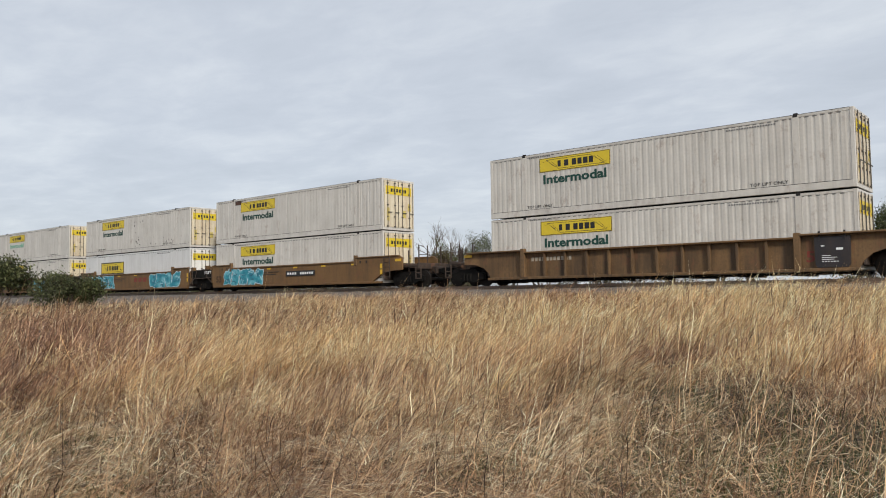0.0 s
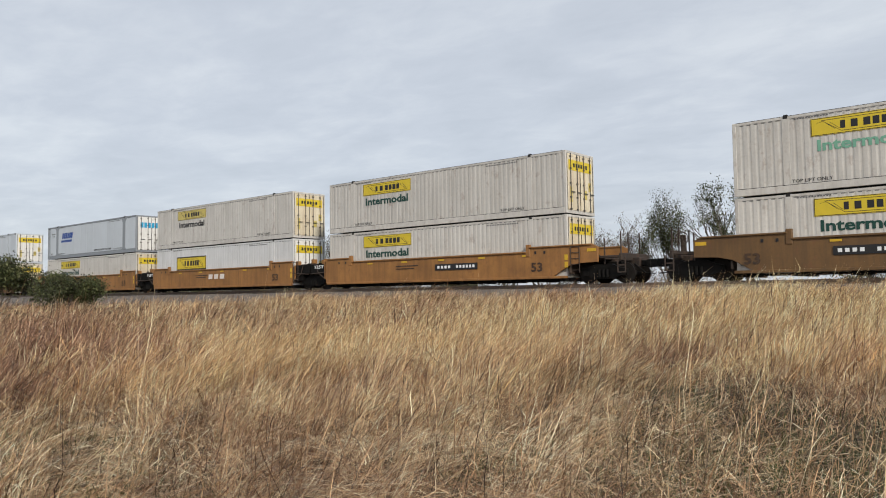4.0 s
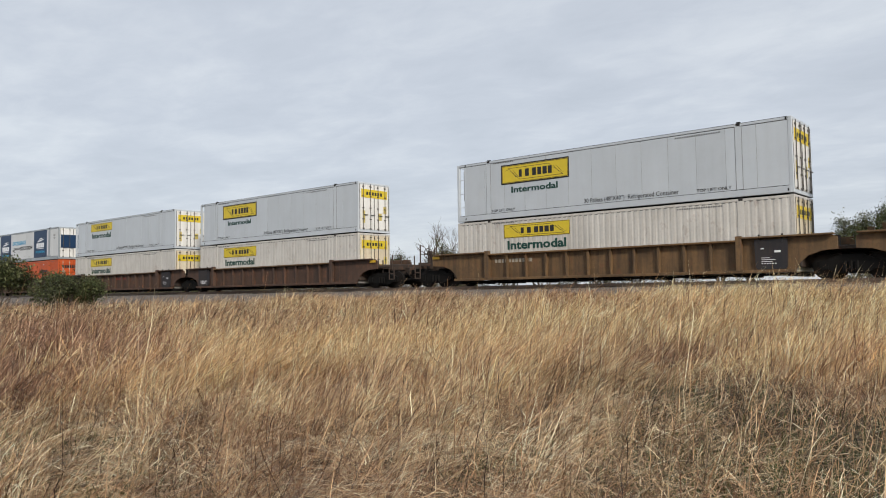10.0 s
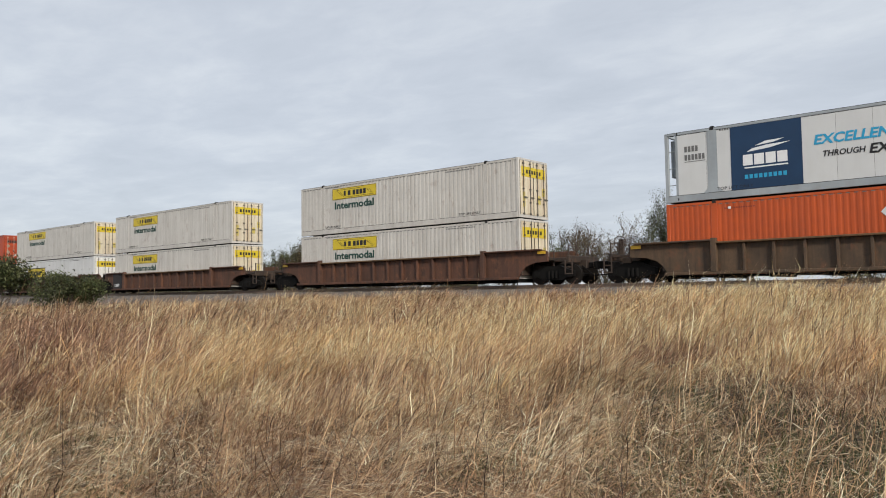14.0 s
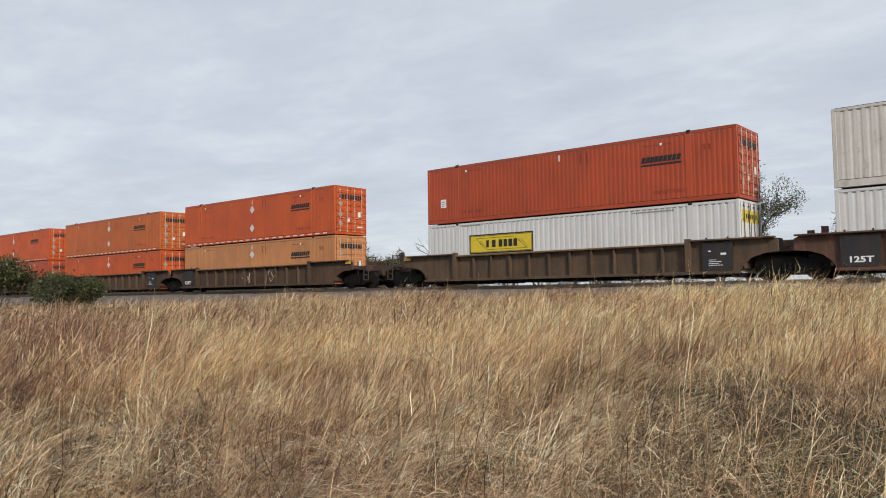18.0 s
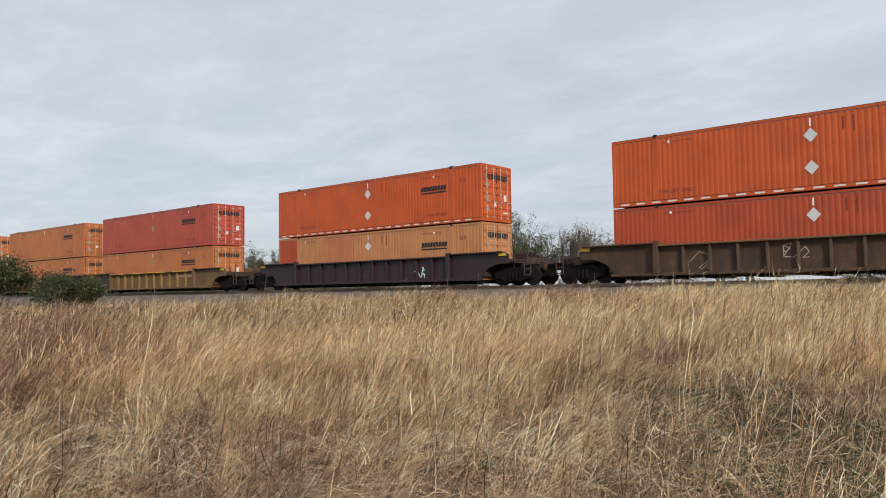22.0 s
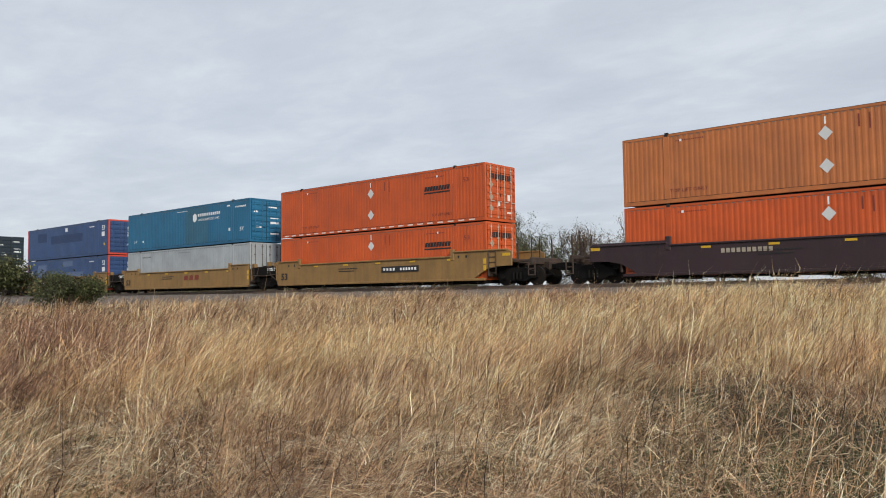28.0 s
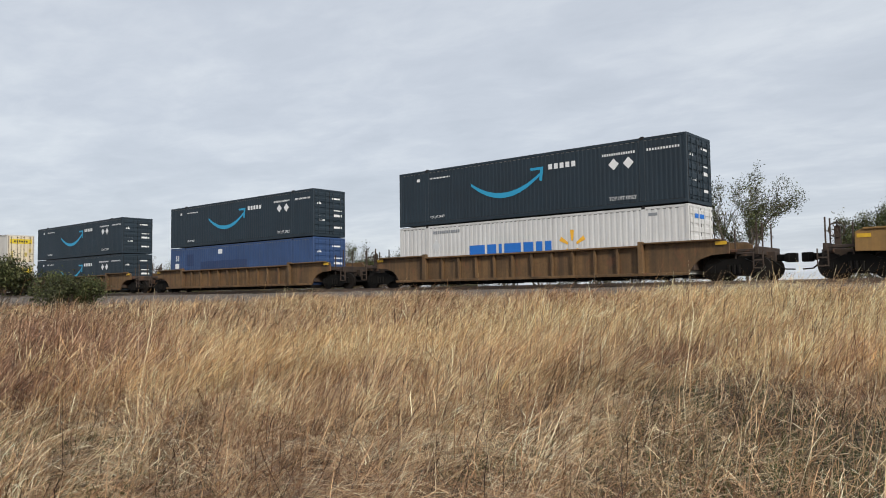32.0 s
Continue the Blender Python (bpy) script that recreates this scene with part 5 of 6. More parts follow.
def dark_box():
    ob = container("charcoal corrugated container with a blue curved arrow", CHARCOAL, "deep", None, True)
    part("emblem", made("curved_arrow", SKY_BLUE, lambda: smile(Shape(), 4.95, 9.05, 1.75, 0.72, 0.24)), ob, "light blue curved arrow", at=(0, FACE, 0))
    part("emblem", made("pale_letter_blocks", LIGHT, lambda: bars(row(9.52, 11.05, 5, 0.34), 2.0, 2.24)), ob, "white lettering blocks", at=(0, FACE, 0))
    part("placard", made("white_pair", LIGHT, lambda: Shape().prism([(12.6, 1.85), (12.85, 1.6), (13.1, 1.85), (12.85, 2.1)], -.005, 0).prism([(13.3, 1.85), (13.55, 1.6), (13.8, 1.85), (13.55, 2.1)], -.005, 0)), ob, "two white diamond placards", at=(0, FACE, 0))
    part("stencil", made("dark_box_stencil", LIGHT, lambda: bars(row(12.3, 13.9, 14, 0.4), 2.22, 2.32)), ob, at=(0, FACE, 0))
    part("stencil", made("dark_box_stencil_right", LIGHT, lambda: bars(row(14.4, 15.9, 12, 0.45), 2.22, 2.32)), ob, at=(0, FACE, 0))
    part("stencil", made("dark_box_stencil_left", LIGHT, lambda: bars(row(2.2, 3.6, 14, 0.4), 2.30, 2.37).box(1.3, 1.5, -.004, 0, 2.25, 2.4)), ob, at=(0, FACE, 0))
    lettering("TOP LIFT ONLY", 12.6, 13.9, 0.32, 0.16, LIGHT, ob, FACE - 0.004)
    lettering("TOP LIFT ONLY", 2.2, 3.2, 0.32, 0.13, LIGHT, ob, FACE - 0.004)
    end_stickers(ob, "white")
    return ob


def rays_box():
    ob = container("white corrugated container with blue lettering blocks and amber rays", WHITE, "ribbed", None, True)
    part("emblem", made("blue_word_blocks", MID_BLUE, lambda: bars([(4.8, 5.75), (5.9, 6.45), (6.6, 6.78), (6.93, 7.9), (8.05, 8.6), (8.75, 9.1), (9.25, 9.6)], 1.02, 1.66)), ob, "blue lettering blocks", at=(0, FACE, 0))

    def rays():
        s = Shape()
        for k in range(6):
            w = math.pi / 2 + k * math.pi / 3
            c, d = math.cos(w), math.sin(w)
            s.prism([(10.7 + .25 * c - .05 * d, 1.35 + .25 * d + .05 * c), (10.7 + .25 * c + .05 * d, 1.35 + .25 * d - .05 * c), (10.7 + .72 * c + .10 * d, 1.35 + .72 * d - .10 * c), (10.7 + .72 * c - .10 * d, 1.35 + .72 * d + .10 * c)], -.004, 0)
        return s
    part("rays", made("rays", SPARK, rays), ob, "amber rays", at=(0, FACE, 0))
    part("stencil", made("rays_stencil", GREY_SIGN, lambda: bars(row(2.4, 4.2, 12), 2.35, 2.5).box(14.4, 14.8, -.004, 0, 2.4, 2.52)), ob, at=(0, FACE, 0))
    part("placard", made(("placard_r", 1), PLACARD, lambda: Shape().prism([(2.3, 1.75), (2.6, 1.45), (2.9, 1.75), (2.6, 2.05)], -0.006, 0)), ob, "grey diamond placard", at=(0, FACE, 0))
    part("emblem", made("door_blue_word", MID_BLUE, lambda: door_bars([(-.7, .4)], 2.25, 2.42)), ob, at=(LONG + 0.022, 0, 0))
    return ob


def patched_blue_box():
    ob = container("faded blue corrugated container with dark painted-out patches", NAVY, "ribbed", None, True)
    for a, b, c, d in ((1.9, 3.1, 1.5, 2.3), (3.9, 9.4, 1.2, 1.75)):
        patch_on(ob, "ribbed", NAVY_DARK, "painted-out patch", a, b, c, d)
    lettering("53", 0.7, 1.15, 1.9, 0.35, LIGHT, ob, FACE - 0.004, 0.01)
    part("notice", made("notice_b", LIGHT, lambda: Shape().box(.65, 1.15, -.004, 0, 1.35, 1.7).box(6.1, 6.6, -.004, 0, 2.2, 2.5)), ob, "white notices", at=(0, FACE, 0))
    end_stickers(ob, "white")
    return ob

# ---- well cars ----
OUT = 1.50


def sill_outline(z_mid, z_rise, smooth, behind, ahead):
    """Side of a well: a deep plate between the trucks, raised at both ends; arched over the wheels, cut off straight, or swept up at a smooth car's coupled end."""
    def end(coupled):
        # from the bottom up and outward, x measured outward from the well's end
        if not smooth:
            low = [(-0.05, 0.30), (0.14, 0.62), (0.42, 0.86), (0.90, 1.02), (1.62 if coupled else 1.42, 1.06)]
        elif coupled:
            low = [(-0.75, 0.30), (-0.35, 0.55), (0.10, 0.80), (0.70, 0.92), (1.62, 0.95)]
        else:
            low = [(-0.10, 0.30), (0.12, 0.36)]
        tip = low[-1][0]
        return low + [(tip, z_rise - 0.10), (tip - 0.2, z_rise), (-1.95, z_rise), (-2.1, z_mid)]
    a, b = end(behind), end(ahead)
    return [(-x, z) for x, z in a[:1]] + [(LONG + x, z) for x, z in b] + [(-x, z) for x, z in a[::-1]][:-1]


WHEEL_R = 0.46
AXLES = (-0.89, 0.89)
TRUCKS = []


def side_frame():
    s = Shape()
    s.prism([(-1.12, 0.36), (-0.80, 0.36), (-0.50, 0.20), (0.50, 0.20), (0.80, 0.36), (1.12, 0.36), (1.12, 0.62), (0.75, 0.70), (0.40, 0.86), (-0.40, 0.86), (-0.75, 0.70), (-1.12, 0.62)], -0.08, 0.08)
    for x in AXLES:
        s.box(x - 0.14, x + 0.14, -0.12, 0.02, 0.34, 0.60)
    for x in (-0.2, 0.0, 0.2):
        s.rod((x, -0.12, 0.28), (x, -0.12, 0.62), 0.06, 7)
    return s


def wheel_pair():
    s = Shape()
    n = 20
    for y, d in ((-0.755, -1), (0.755, 1)):
        for r0, r1, ya, yb in ((WHEEL_R + 0.025, WHEEL_R + 0.025, y - d * 0.075, y - d * 0.045), (WHEEL_R, WHEEL_R, y - d * 0.045, y + d * 0.065), (0.15, 0.15, y + d * 0.05, y + d * 0.12)):
            s.rod((0, ya, 0), (0, yb, 0), r0, n if r0 > 0.2 else 10, r1)
        for k in range(3):
            w = 2 * math.pi * k / 3
            s.box(0.24 * math.cos(w) - 0.03, 0.24 * math.cos(w) + 0.03, y + d * 0.066, y + d * 0.075, 0.24 * math.sin(w) - 0.03, 0.24 * math.sin(w) + 0.03) if d < 0 else s.box(0.24 * math.cos(w) - 0.03, 0.24 * math.cos(w) + 0.03, y + 0.066, y + 0.075, 0.24 * math.sin(w) - 0.03, 0.24 * math.sin(w) + 0.03)
    s.rod((0, -1.0, 0), (0, 1.0, 0), 0.075, 8)
    return s


def truck(car, x):
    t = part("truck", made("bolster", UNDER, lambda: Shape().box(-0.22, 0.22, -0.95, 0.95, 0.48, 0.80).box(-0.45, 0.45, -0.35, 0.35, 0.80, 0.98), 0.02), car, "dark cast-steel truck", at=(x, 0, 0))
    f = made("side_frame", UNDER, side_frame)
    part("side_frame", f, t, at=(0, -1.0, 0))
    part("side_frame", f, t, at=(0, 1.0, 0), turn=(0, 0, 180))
    w = made("wheelset", WHEEL, wheel_pair)
    for ax in AXLES:
        TRUCKS.append(part("wheelset", w, t, "steel wheelset", at=(ax, 0, WHEEL_R)))


def brake_wheel(x):
    """A spoked ring on a short column, turned to the side."""
    s = Shape()
    c, n, r = (x, -1.0, 1.78), 18, 0.27
    ring = [(c[0] + r * math.cos(2 * math.pi * i / n), c[1], c[2] + r * math.sin(2 * math.pi * i / n)) for i in range(n)]
    for i in range(n):
        s.rod(ring[i], ring[(i + 1) % n], 0.022, 5)
    for i in range(0, n, 3):
        s.rod(c, ring[i], 0.014, 4)
    s.rod((c[0], c[1] - 0.05, c[2]), (c[0], c[1] + 0.16, c[2]), 0.05, 8)
    return s.box(x - 0.10, x + 0.10, -0.92, -0.76, 1.15, 1.92)


def end_gear(car, paint_m, d, x0, coupled, smooth):
    """What stands over a truck: deck, bulkhead and, at a coupled end, draft gear, hand brake and grab posts. d: +1 or -1 outward in x."""
    def bx(s, a, b, y0, y1, z0, z1):
        return s.box(min(x0 + d * a, x0 + d * b), max(x0 + d * a, x0 + d * b), y0, y1, z0, z1)
    k = (d, x0, coupled)
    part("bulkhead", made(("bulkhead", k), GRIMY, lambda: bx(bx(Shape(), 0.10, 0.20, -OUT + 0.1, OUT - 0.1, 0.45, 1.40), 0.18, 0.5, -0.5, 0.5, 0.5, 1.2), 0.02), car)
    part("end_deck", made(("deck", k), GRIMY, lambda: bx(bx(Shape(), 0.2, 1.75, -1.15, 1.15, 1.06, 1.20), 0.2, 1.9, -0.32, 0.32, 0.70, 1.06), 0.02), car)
    if coupled:
        part("end_sill", made(("end_sill", k), GRIMY, lambda: bx(bx(bx(Shape(), 1.7, 3.0, -0.30, 0.30, 0.72, 1.12), 2.55, 2.70, -1.35, 1.35, 0.98, 1.30), 1.6, 2.6, -1.32, -1.18, 1.1, 1.22), 0.02), car)
        part("coupler", made(("coupler", k), UNDER, lambda: bx(bx(bx(Shape(), 2.9, 3.50, -0.11, 0.11, 0.74, 1.0), 3.36, 3.74, -0.20, 0.14, 0.68, 1.04), 3.3, 3.5, -0.24, 0.0, 0.7, 1.02), 0.03), car, "dark steel coupler")
        part("air_hose", made(("hose", k), UNDER, lambda: Shape().rod((x0 + d * 2.8, -0.35, 0.85), (x0 + d * 3.3, -0.30, 0.42), 0.03).rod((x0 + d * 3.3, -0.30, 0.42), (x0 + d * 3.7, -0.2, 0.40), 0.03)), car)
        high = 2.25 if smooth or paint_m == BROWN else 1.8
        post = made(("grab_post", high), RUST_STEEL, lambda: Shape().box(-0.025, 0.025, -0.025, 0.025, 1.1, high))
        for a, y in ((2.62, -1.25), (2.62, -0.55), (2.62, 0.55), (1.75, -1.1)):
            part("grab_post", post, car, at=(x0 + d * a, y, 0 if a > 2 else -0.25))
        part("crossover_rail", made(("rail", k), RUST_STEEL, lambda: Shape().rod((x0 + d * 2.62, -1.25, 1.75), (x0 + d * 2.62, -0.55, 1.75), 0.02)), car)
        part("step", made(("step", k), RUST_STEEL, lambda: bx(bx(bx(bx(Shape(), 2.5, 2.9, -1.42, -1.36, 0.45, 0.50), 2.5, 2.9, -1.42, -1.36, 0.75, 0.80), 2.5, 2.54, -1.42, -1.37, 0.45, 1.1), 2.86, 2.9, -1.42, -1.37, 0.45, 1.1)), car)
        part("marker", made(("end_yellow", k), MARK_YELLOW, lambda: bx(Shape(), 1.1, 1.55, -OUT - 0.004, -OUT + 0.02, 1.42, 1.56)), car, "yellow reflector")
        if d < 0:
            part("hand_brake", made(("brake", k), RUST_STEEL, lambda: brake_wheel(x0 - 2.3)), car, "hand brake wheel")
    else:
        part("link_box", made(("link_box", k), UNDER, lambda: bx(bx(Shape(), 1.0, 1.35, -1.0, -0.6, 1.2, 1.60), 0.9, 1.6, -0.55, 0.55, 0.98, 1.25), 0.02), car)
        if d < 0 and not smooth:
            part("stencil_plate", made("plate_dark", STENCIL_DARK, lambda: Shape().prism([(0.28, 0.40), (1.32, 0.40), (1.42, 0.50), (1.45, 1.52), (0.15, 1.52), (0.18, 0.50)], -OUT - 0.035, -OUT + 0.2).box(0.3, 0.36, -OUT - 0.06, -OUT, 1.4, 1.72).box(1.2, 1.26, -OUT - 0.06, -OUT, 1.4, 1.72)), car, "dark stencil plate")
            lettering("125T", 0.46, 1.22, 0.56, 0.20, LIGHT, car, -OUT - 0.037, 0.01)
        if d > 0 and not smooth:
            part("stencil_plate", made("plate_dark_right", STENCIL_DARK, lambda: Shape().prism([(LONG - 1.35, 0.40), (LONG - 0.35, 0.40), (LONG - 0.28, 0.50), (LONG - 0.25, 1.52), (LONG - 1.45, 1.52), (LONG - 1.42, 0.50)], -OUT - 0.035, -OUT + 0.2).box(LONG - 1.3, LONG - 1.24, -OUT - 0.06, -OUT, 1.4, 1.72).box(LONG - 0.46, LONG - 0.40, -OUT - 0.06, -OUT, 1.4, 1.72)), car, "dark stencil plate")
            part("stencil", made("plate_lines", LIGHT, lambda: bars(row(LONG - 1.2, LONG - 0.62, 6, 0.4), .60, .63).box(LONG - 1.2, LONG - .8, -.004, 0, .68, .70).box(LONG - 1.2, LONG - .7, -.004, 0, .75, .77).box(LONG - 1.2, LONG - .9, -.004, 0, .82, .84).box(LONG - .72, LONG - .5, -.004, 0, 1.02, 1.10).box(LONG - 1.22, LONG - 1.1, -.004, 0, 1.16, 1.20)), car, at=(0, -OUT - 0.037, 0))
        if smooth:
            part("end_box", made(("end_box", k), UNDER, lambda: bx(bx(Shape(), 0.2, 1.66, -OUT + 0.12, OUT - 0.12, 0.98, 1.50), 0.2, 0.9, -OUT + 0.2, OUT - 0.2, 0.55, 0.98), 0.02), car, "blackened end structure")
        if smooth:
            # pipes, brackets and a walkway grid over the shared truck
            part("brake_pipe", made(("brake_pipe", k), RUST_STEEL, lambda: Shape().rod((x0 + d * 0.1, -OUT + 0.08, 1.02), (x0 + d * 1.6, -OUT + 0.08, 0.92), 0.028).rod((x0 + d * 0.3, -OUT + 0.08, 0.62), (x0 + d * 0.9, -OUT + 0.08, 0.98), 0.024).rod((x0 + d * 0.9, -OUT + 0.08, 0.98), (x0 + d * 1.1, -OUT + 0.08, 1.5), 0.02)), car)
            part("bracket", made(("end_bracket", k), paint_m, lambda: bx(Shape(), 0.35, 0.62, -OUT + 0.10, -OUT + 0.35, 1.50, 1.74), 0.012), car)
            part("end_post", made(("deck_post", k), paint_m, lambda: bx(Shape(), 1.0, 1.22, -0.7, -0.4, 1.50, 1.86), 0.012), car)
            part("stanchion", made(("stanchion", k), paint_m, lambda: bx(Shape(), 0.25, 0.34, -OUT + 0.06, -OUT + 0.16, 0.6, 1.5), 0.012), car)
            for y in (-0.98, -0.90, -0.82):
                part("walkway_bar", made(("walkway_bar", k), RUST_STEEL, lambda: bx(Shape(), 0.2, 1.6, -0.02, 0.02, 1.52, 1.56)), car, at=(0, y, 0))
        if smooth and d < 0:
            lettering("125T", -1.25, -0.45, 1.24, 0.18, LIGHT, car, -OUT + 0.115, 0.008)
    if not coupled:
        box = made("post_box", paint_m, lambda: Shape().box(-0.11, 0.11, -0.12, 0.12, 1.15, 1.98), 0.01)
        if d < 0:
            part("end_post", box, car, at=(x0 - 0.75, 0.35, 0.05))
            part("end_post", box, car, at=(x0 - 1.25, 0.35, -0.08))
    if d > 0:
        def ladder():
            s = Shape()
            for a in (0.28, 0.72):
                s.rod((x0 + a, -OUT - 0.02, 0.5), (x0 + a, -OUT - 0.02, 1.75), 0.02)
            for z in (0.62, 0.88, 1.14, 1.40, 1.66):
                s.rod((x0 + 0.28, -OUT - 0.02, z), (x0 + 0.72, -OUT - 0.02, z), 0.016)
            return s
        if smooth:
            part("ladder", made(("ladder", k), RUST_STEEL, ladder), car)
            for z in (0.75, 1.08):
                part("marker", made("ladder_yellow", MARK_YELLOW, lambda: Shape().box(-0.05, 0.12, -0.006, 0, 0, 0.26)), car, "yellow reflector", at=(x0, -OUT, z))


RIBS = {OLIVE.name: AMBER, SOOT.name: DRAB}
# paler chords: ochre paint on some, on others light put into the colour
RIMS = {BROWN.name: OCHRE, UMBER.name: BROWN, DRAB.name: BROWN, RUSSET.name: BROWN, SOOT.name: OLIVE, OLIVE.name: AMBER}


def well_car(label, paint_m, smooth, left_end, right_end, marks=(), rim=None):
    """One well: plates, chords, ribs, floor beams, decks and the trucks under it. left_end, right_end: True where it couples to another car."""
    car = thing("well_car", label, "rail car", "cars of the train")
    z_mid, z_rise = (1.50, 1.72) if smooth else (1.49, 1.60)
    rim = rim or (None if smooth else RIMS.get(paint_m.name))
    out = sill_outline(z_mid, z_rise, smooth, left_end, right_end)
    plate = made(("side_plate", smooth, left_end, right_end), paint_m, lambda: Shape().prism(out, -0.05, 0.05), 0.01)
    short = {e: 0.10 if smooth and not e else 1.35 for e in (True, False)}
    for y in (-1, 1):
        part("side_plate", plate, car, at=(0, y * (OUT - (0.06 if smooth else 0.13)), 0))
        yy = y * (OUT - 0.05 if smooth else OUT + 0.04)
        part("bottom_chord", made("bottom_chord", paint_m, lambda: Shape().box(-0.02, LONG + 0.02, -0.09, 0.09, 0.26, 0.38), 0.015), car, at=(0, yy, 0))
        part("top_chord", made("top_chord", rim or paint_m, lambda: Shape().box(2.1, 14.05, -0.11, 0.11, z_mid - 0.02, z_mid + 0.06), 0.015), car, at=(0, yy, 0))
        for e, x0, d in ((left_end, 0.0, 1), (right_end, LONG, -1)):
            cap = made(("raised_chord", short[e]), paint_m, lambda: Shape().box(-short[e], 1.98, -0.11, 0.11, z_rise - 0.02, z_rise + 0.05), 0.015)
            part("raised_chord", cap, car, at=(x0, yy, 0), turn=(0, 0, 0 if d > 0 else 180))
        if not smooth:
            rib = made("rib", RIBS.get(paint_m.name, paint_m), lambda: Shape().prism([(-0.035, 0.36), (0.035, 0.36), (0.05, 1.20), (0.05, z_mid), (-0.05, z_mid), (-0.05, 1.20)], -0.06, 0.10), 0.006)
            for i in range(12):
                part("rib", rib, car, at=(2.08 + i * 1.095, y * (OUT + 0.01), 0))
            wide = made("wide_rib", paint_m, lambda: Shape().box(-0.11, 0.11, -0.10, 0.11, 0.36, z_rise + 0.10), 0.01)
            for x in (2.02, LONG - 2.02):
                part("bracket", wide, car, at=(x, y * (OUT + 0.05), 0))
        else:
            nub = made("nub", paint_m, lambda: Shape().box(-0.12, 0.12, -0.07, 0.07, 1.3, z_rise + 0.16), 0.02)
            for x in (2.02, LONG - 2.02):
                part("bracket", nub, car, at=(x, y * (OUT - 0.04), 0))
    part("floor_frame", made("floor_frame", UNDER, lambda: floor_beams()), car)
    end_gear(car, paint_m, -1, 0.0, left_end, smooth)
    end_gear(car, paint_m, 1, LONG, right_end, smooth)
    truck(car, -1.675)
    if right_end:
        truck(car, LONG + 1.675)
    face = -OUT - 0.012 if smooth else -OUT + 0.078
    ink = BLACK if smooth else SOOT
    if smooth:
        for i in range(5):
            part("marker", made("yellow_marker", MARK_YELLOW, lambda: bars([(0, 0.40)], 1.32, 1.41)), car, "yellow reflector", at=(3.4 + 2.6 * i, face, 0))
        part("stencil", made("fine_lines", BLACK, lambda: bars(row(5.6, 7.2, 12), 1.12, 1.17).box(5.6, 6.9, -.004, 0, .98, 1.02)), car, at=(0, face, 0))
        part("stencil", made("fine_lines_end", BLACK, lambda: bars([(1.0, 1.1), (1.55, 1.65), (14.5, 14.6), (15.0, 15.1)], 1.42, 1.55)), car, at=(0, face, 0))
    for m in marks:
        if m[0] == "53":
            lettering("53", m[1], m[1] + 0.62, 0.62, 0.40, m[2], car, face - 0.003, 0.015)
        elif m[0] == "plate":
            x = m[1]
            part("stencil_plate", made(("stencil_plate", x), BLACK, lambda: Shape().box(x, x + 2.75, -.012, 0, 0.84, 1.16)), car, "black stencil plate", at=(0, face, 0))
            part("stencil", made(("number_bars", x), LIGHT, lambda: bars(row(x + 0.15, x + 1.1, 4, 0.4) + row(x + 1.4, x + 2.65, 6, 0.4), 0.93, 1.07)), car, at=(0, face - 0.013, 0))
        elif m[0] == "logo":
            x = m[1]
            part("emblem", made(("logo", x), m[2], lambda: bars([(x, x + .46), (x + .68, x + 1.14), (x + 1.36, x + 1.86)], .86, 1.18, 0.05)), car, "block emblem", at=(0, face, 0))
        elif m[0] == "chord":
            for a, b in m[1:]:
                part("chord_paint", made(("chord_paint", a, b), MARK_YELLOW, lambda: bars([(a, b)], z_mid - 0.012, z_mid + 0.05)), car, "worn yellow paint on the chord", at=(0, -OUT - 0.152, 0))
        elif m[0] == "letters":
            part("stencil", made(("letter_bars", m[1], m[2]), m[3], lambda: bars(row(m[1], m[1] + m[2], int(m[2] * 5), 0.3), 1.10, 1.27)), car, at=(0, face, 0))
        elif m[0] == "spray":
            graffiti(car, m[1], m[2], m[3], face)
        elif m[0] == "scrawl":
            part("scrawl", made(("scrawl", m[1]), MARK_GREY if paint_m == SOOT else GRAFFITI_PALE, lambda: scrawl(m[1])), car, "pale scrawl", at=(0, face, 0))
    return car


def floor_beams():
    s = Shape()
    for i in range(9):
        x = 0.2 + i * (LONG - 0.4) / 8
        s.box(x - 0.12, x + 0.12, -OUT + 0.1, OUT - 0.1, 0.12, 0.296)
    for y in (-0.9, 0.9):
        s.box(0, LONG, y - 0.2, y + 0.2, 0.18, 0.24)
    return s


def scrawl(x):
    rnd = random.Random(int(x * 10))
    s = Shape()
    p = (x, 0.8)
    for _ in range(16):
        q = (min(max(p[0] + rnd.uniform(-.35, .45), x - .1), x + .8), min(max(p[1] + rnd.uniform(-.4, .4), .5), 1.35))
        s.rod((p[0], 0, p[1]), (q[0], 0, q[1]), 0.018, 4)
        p = q
    return s


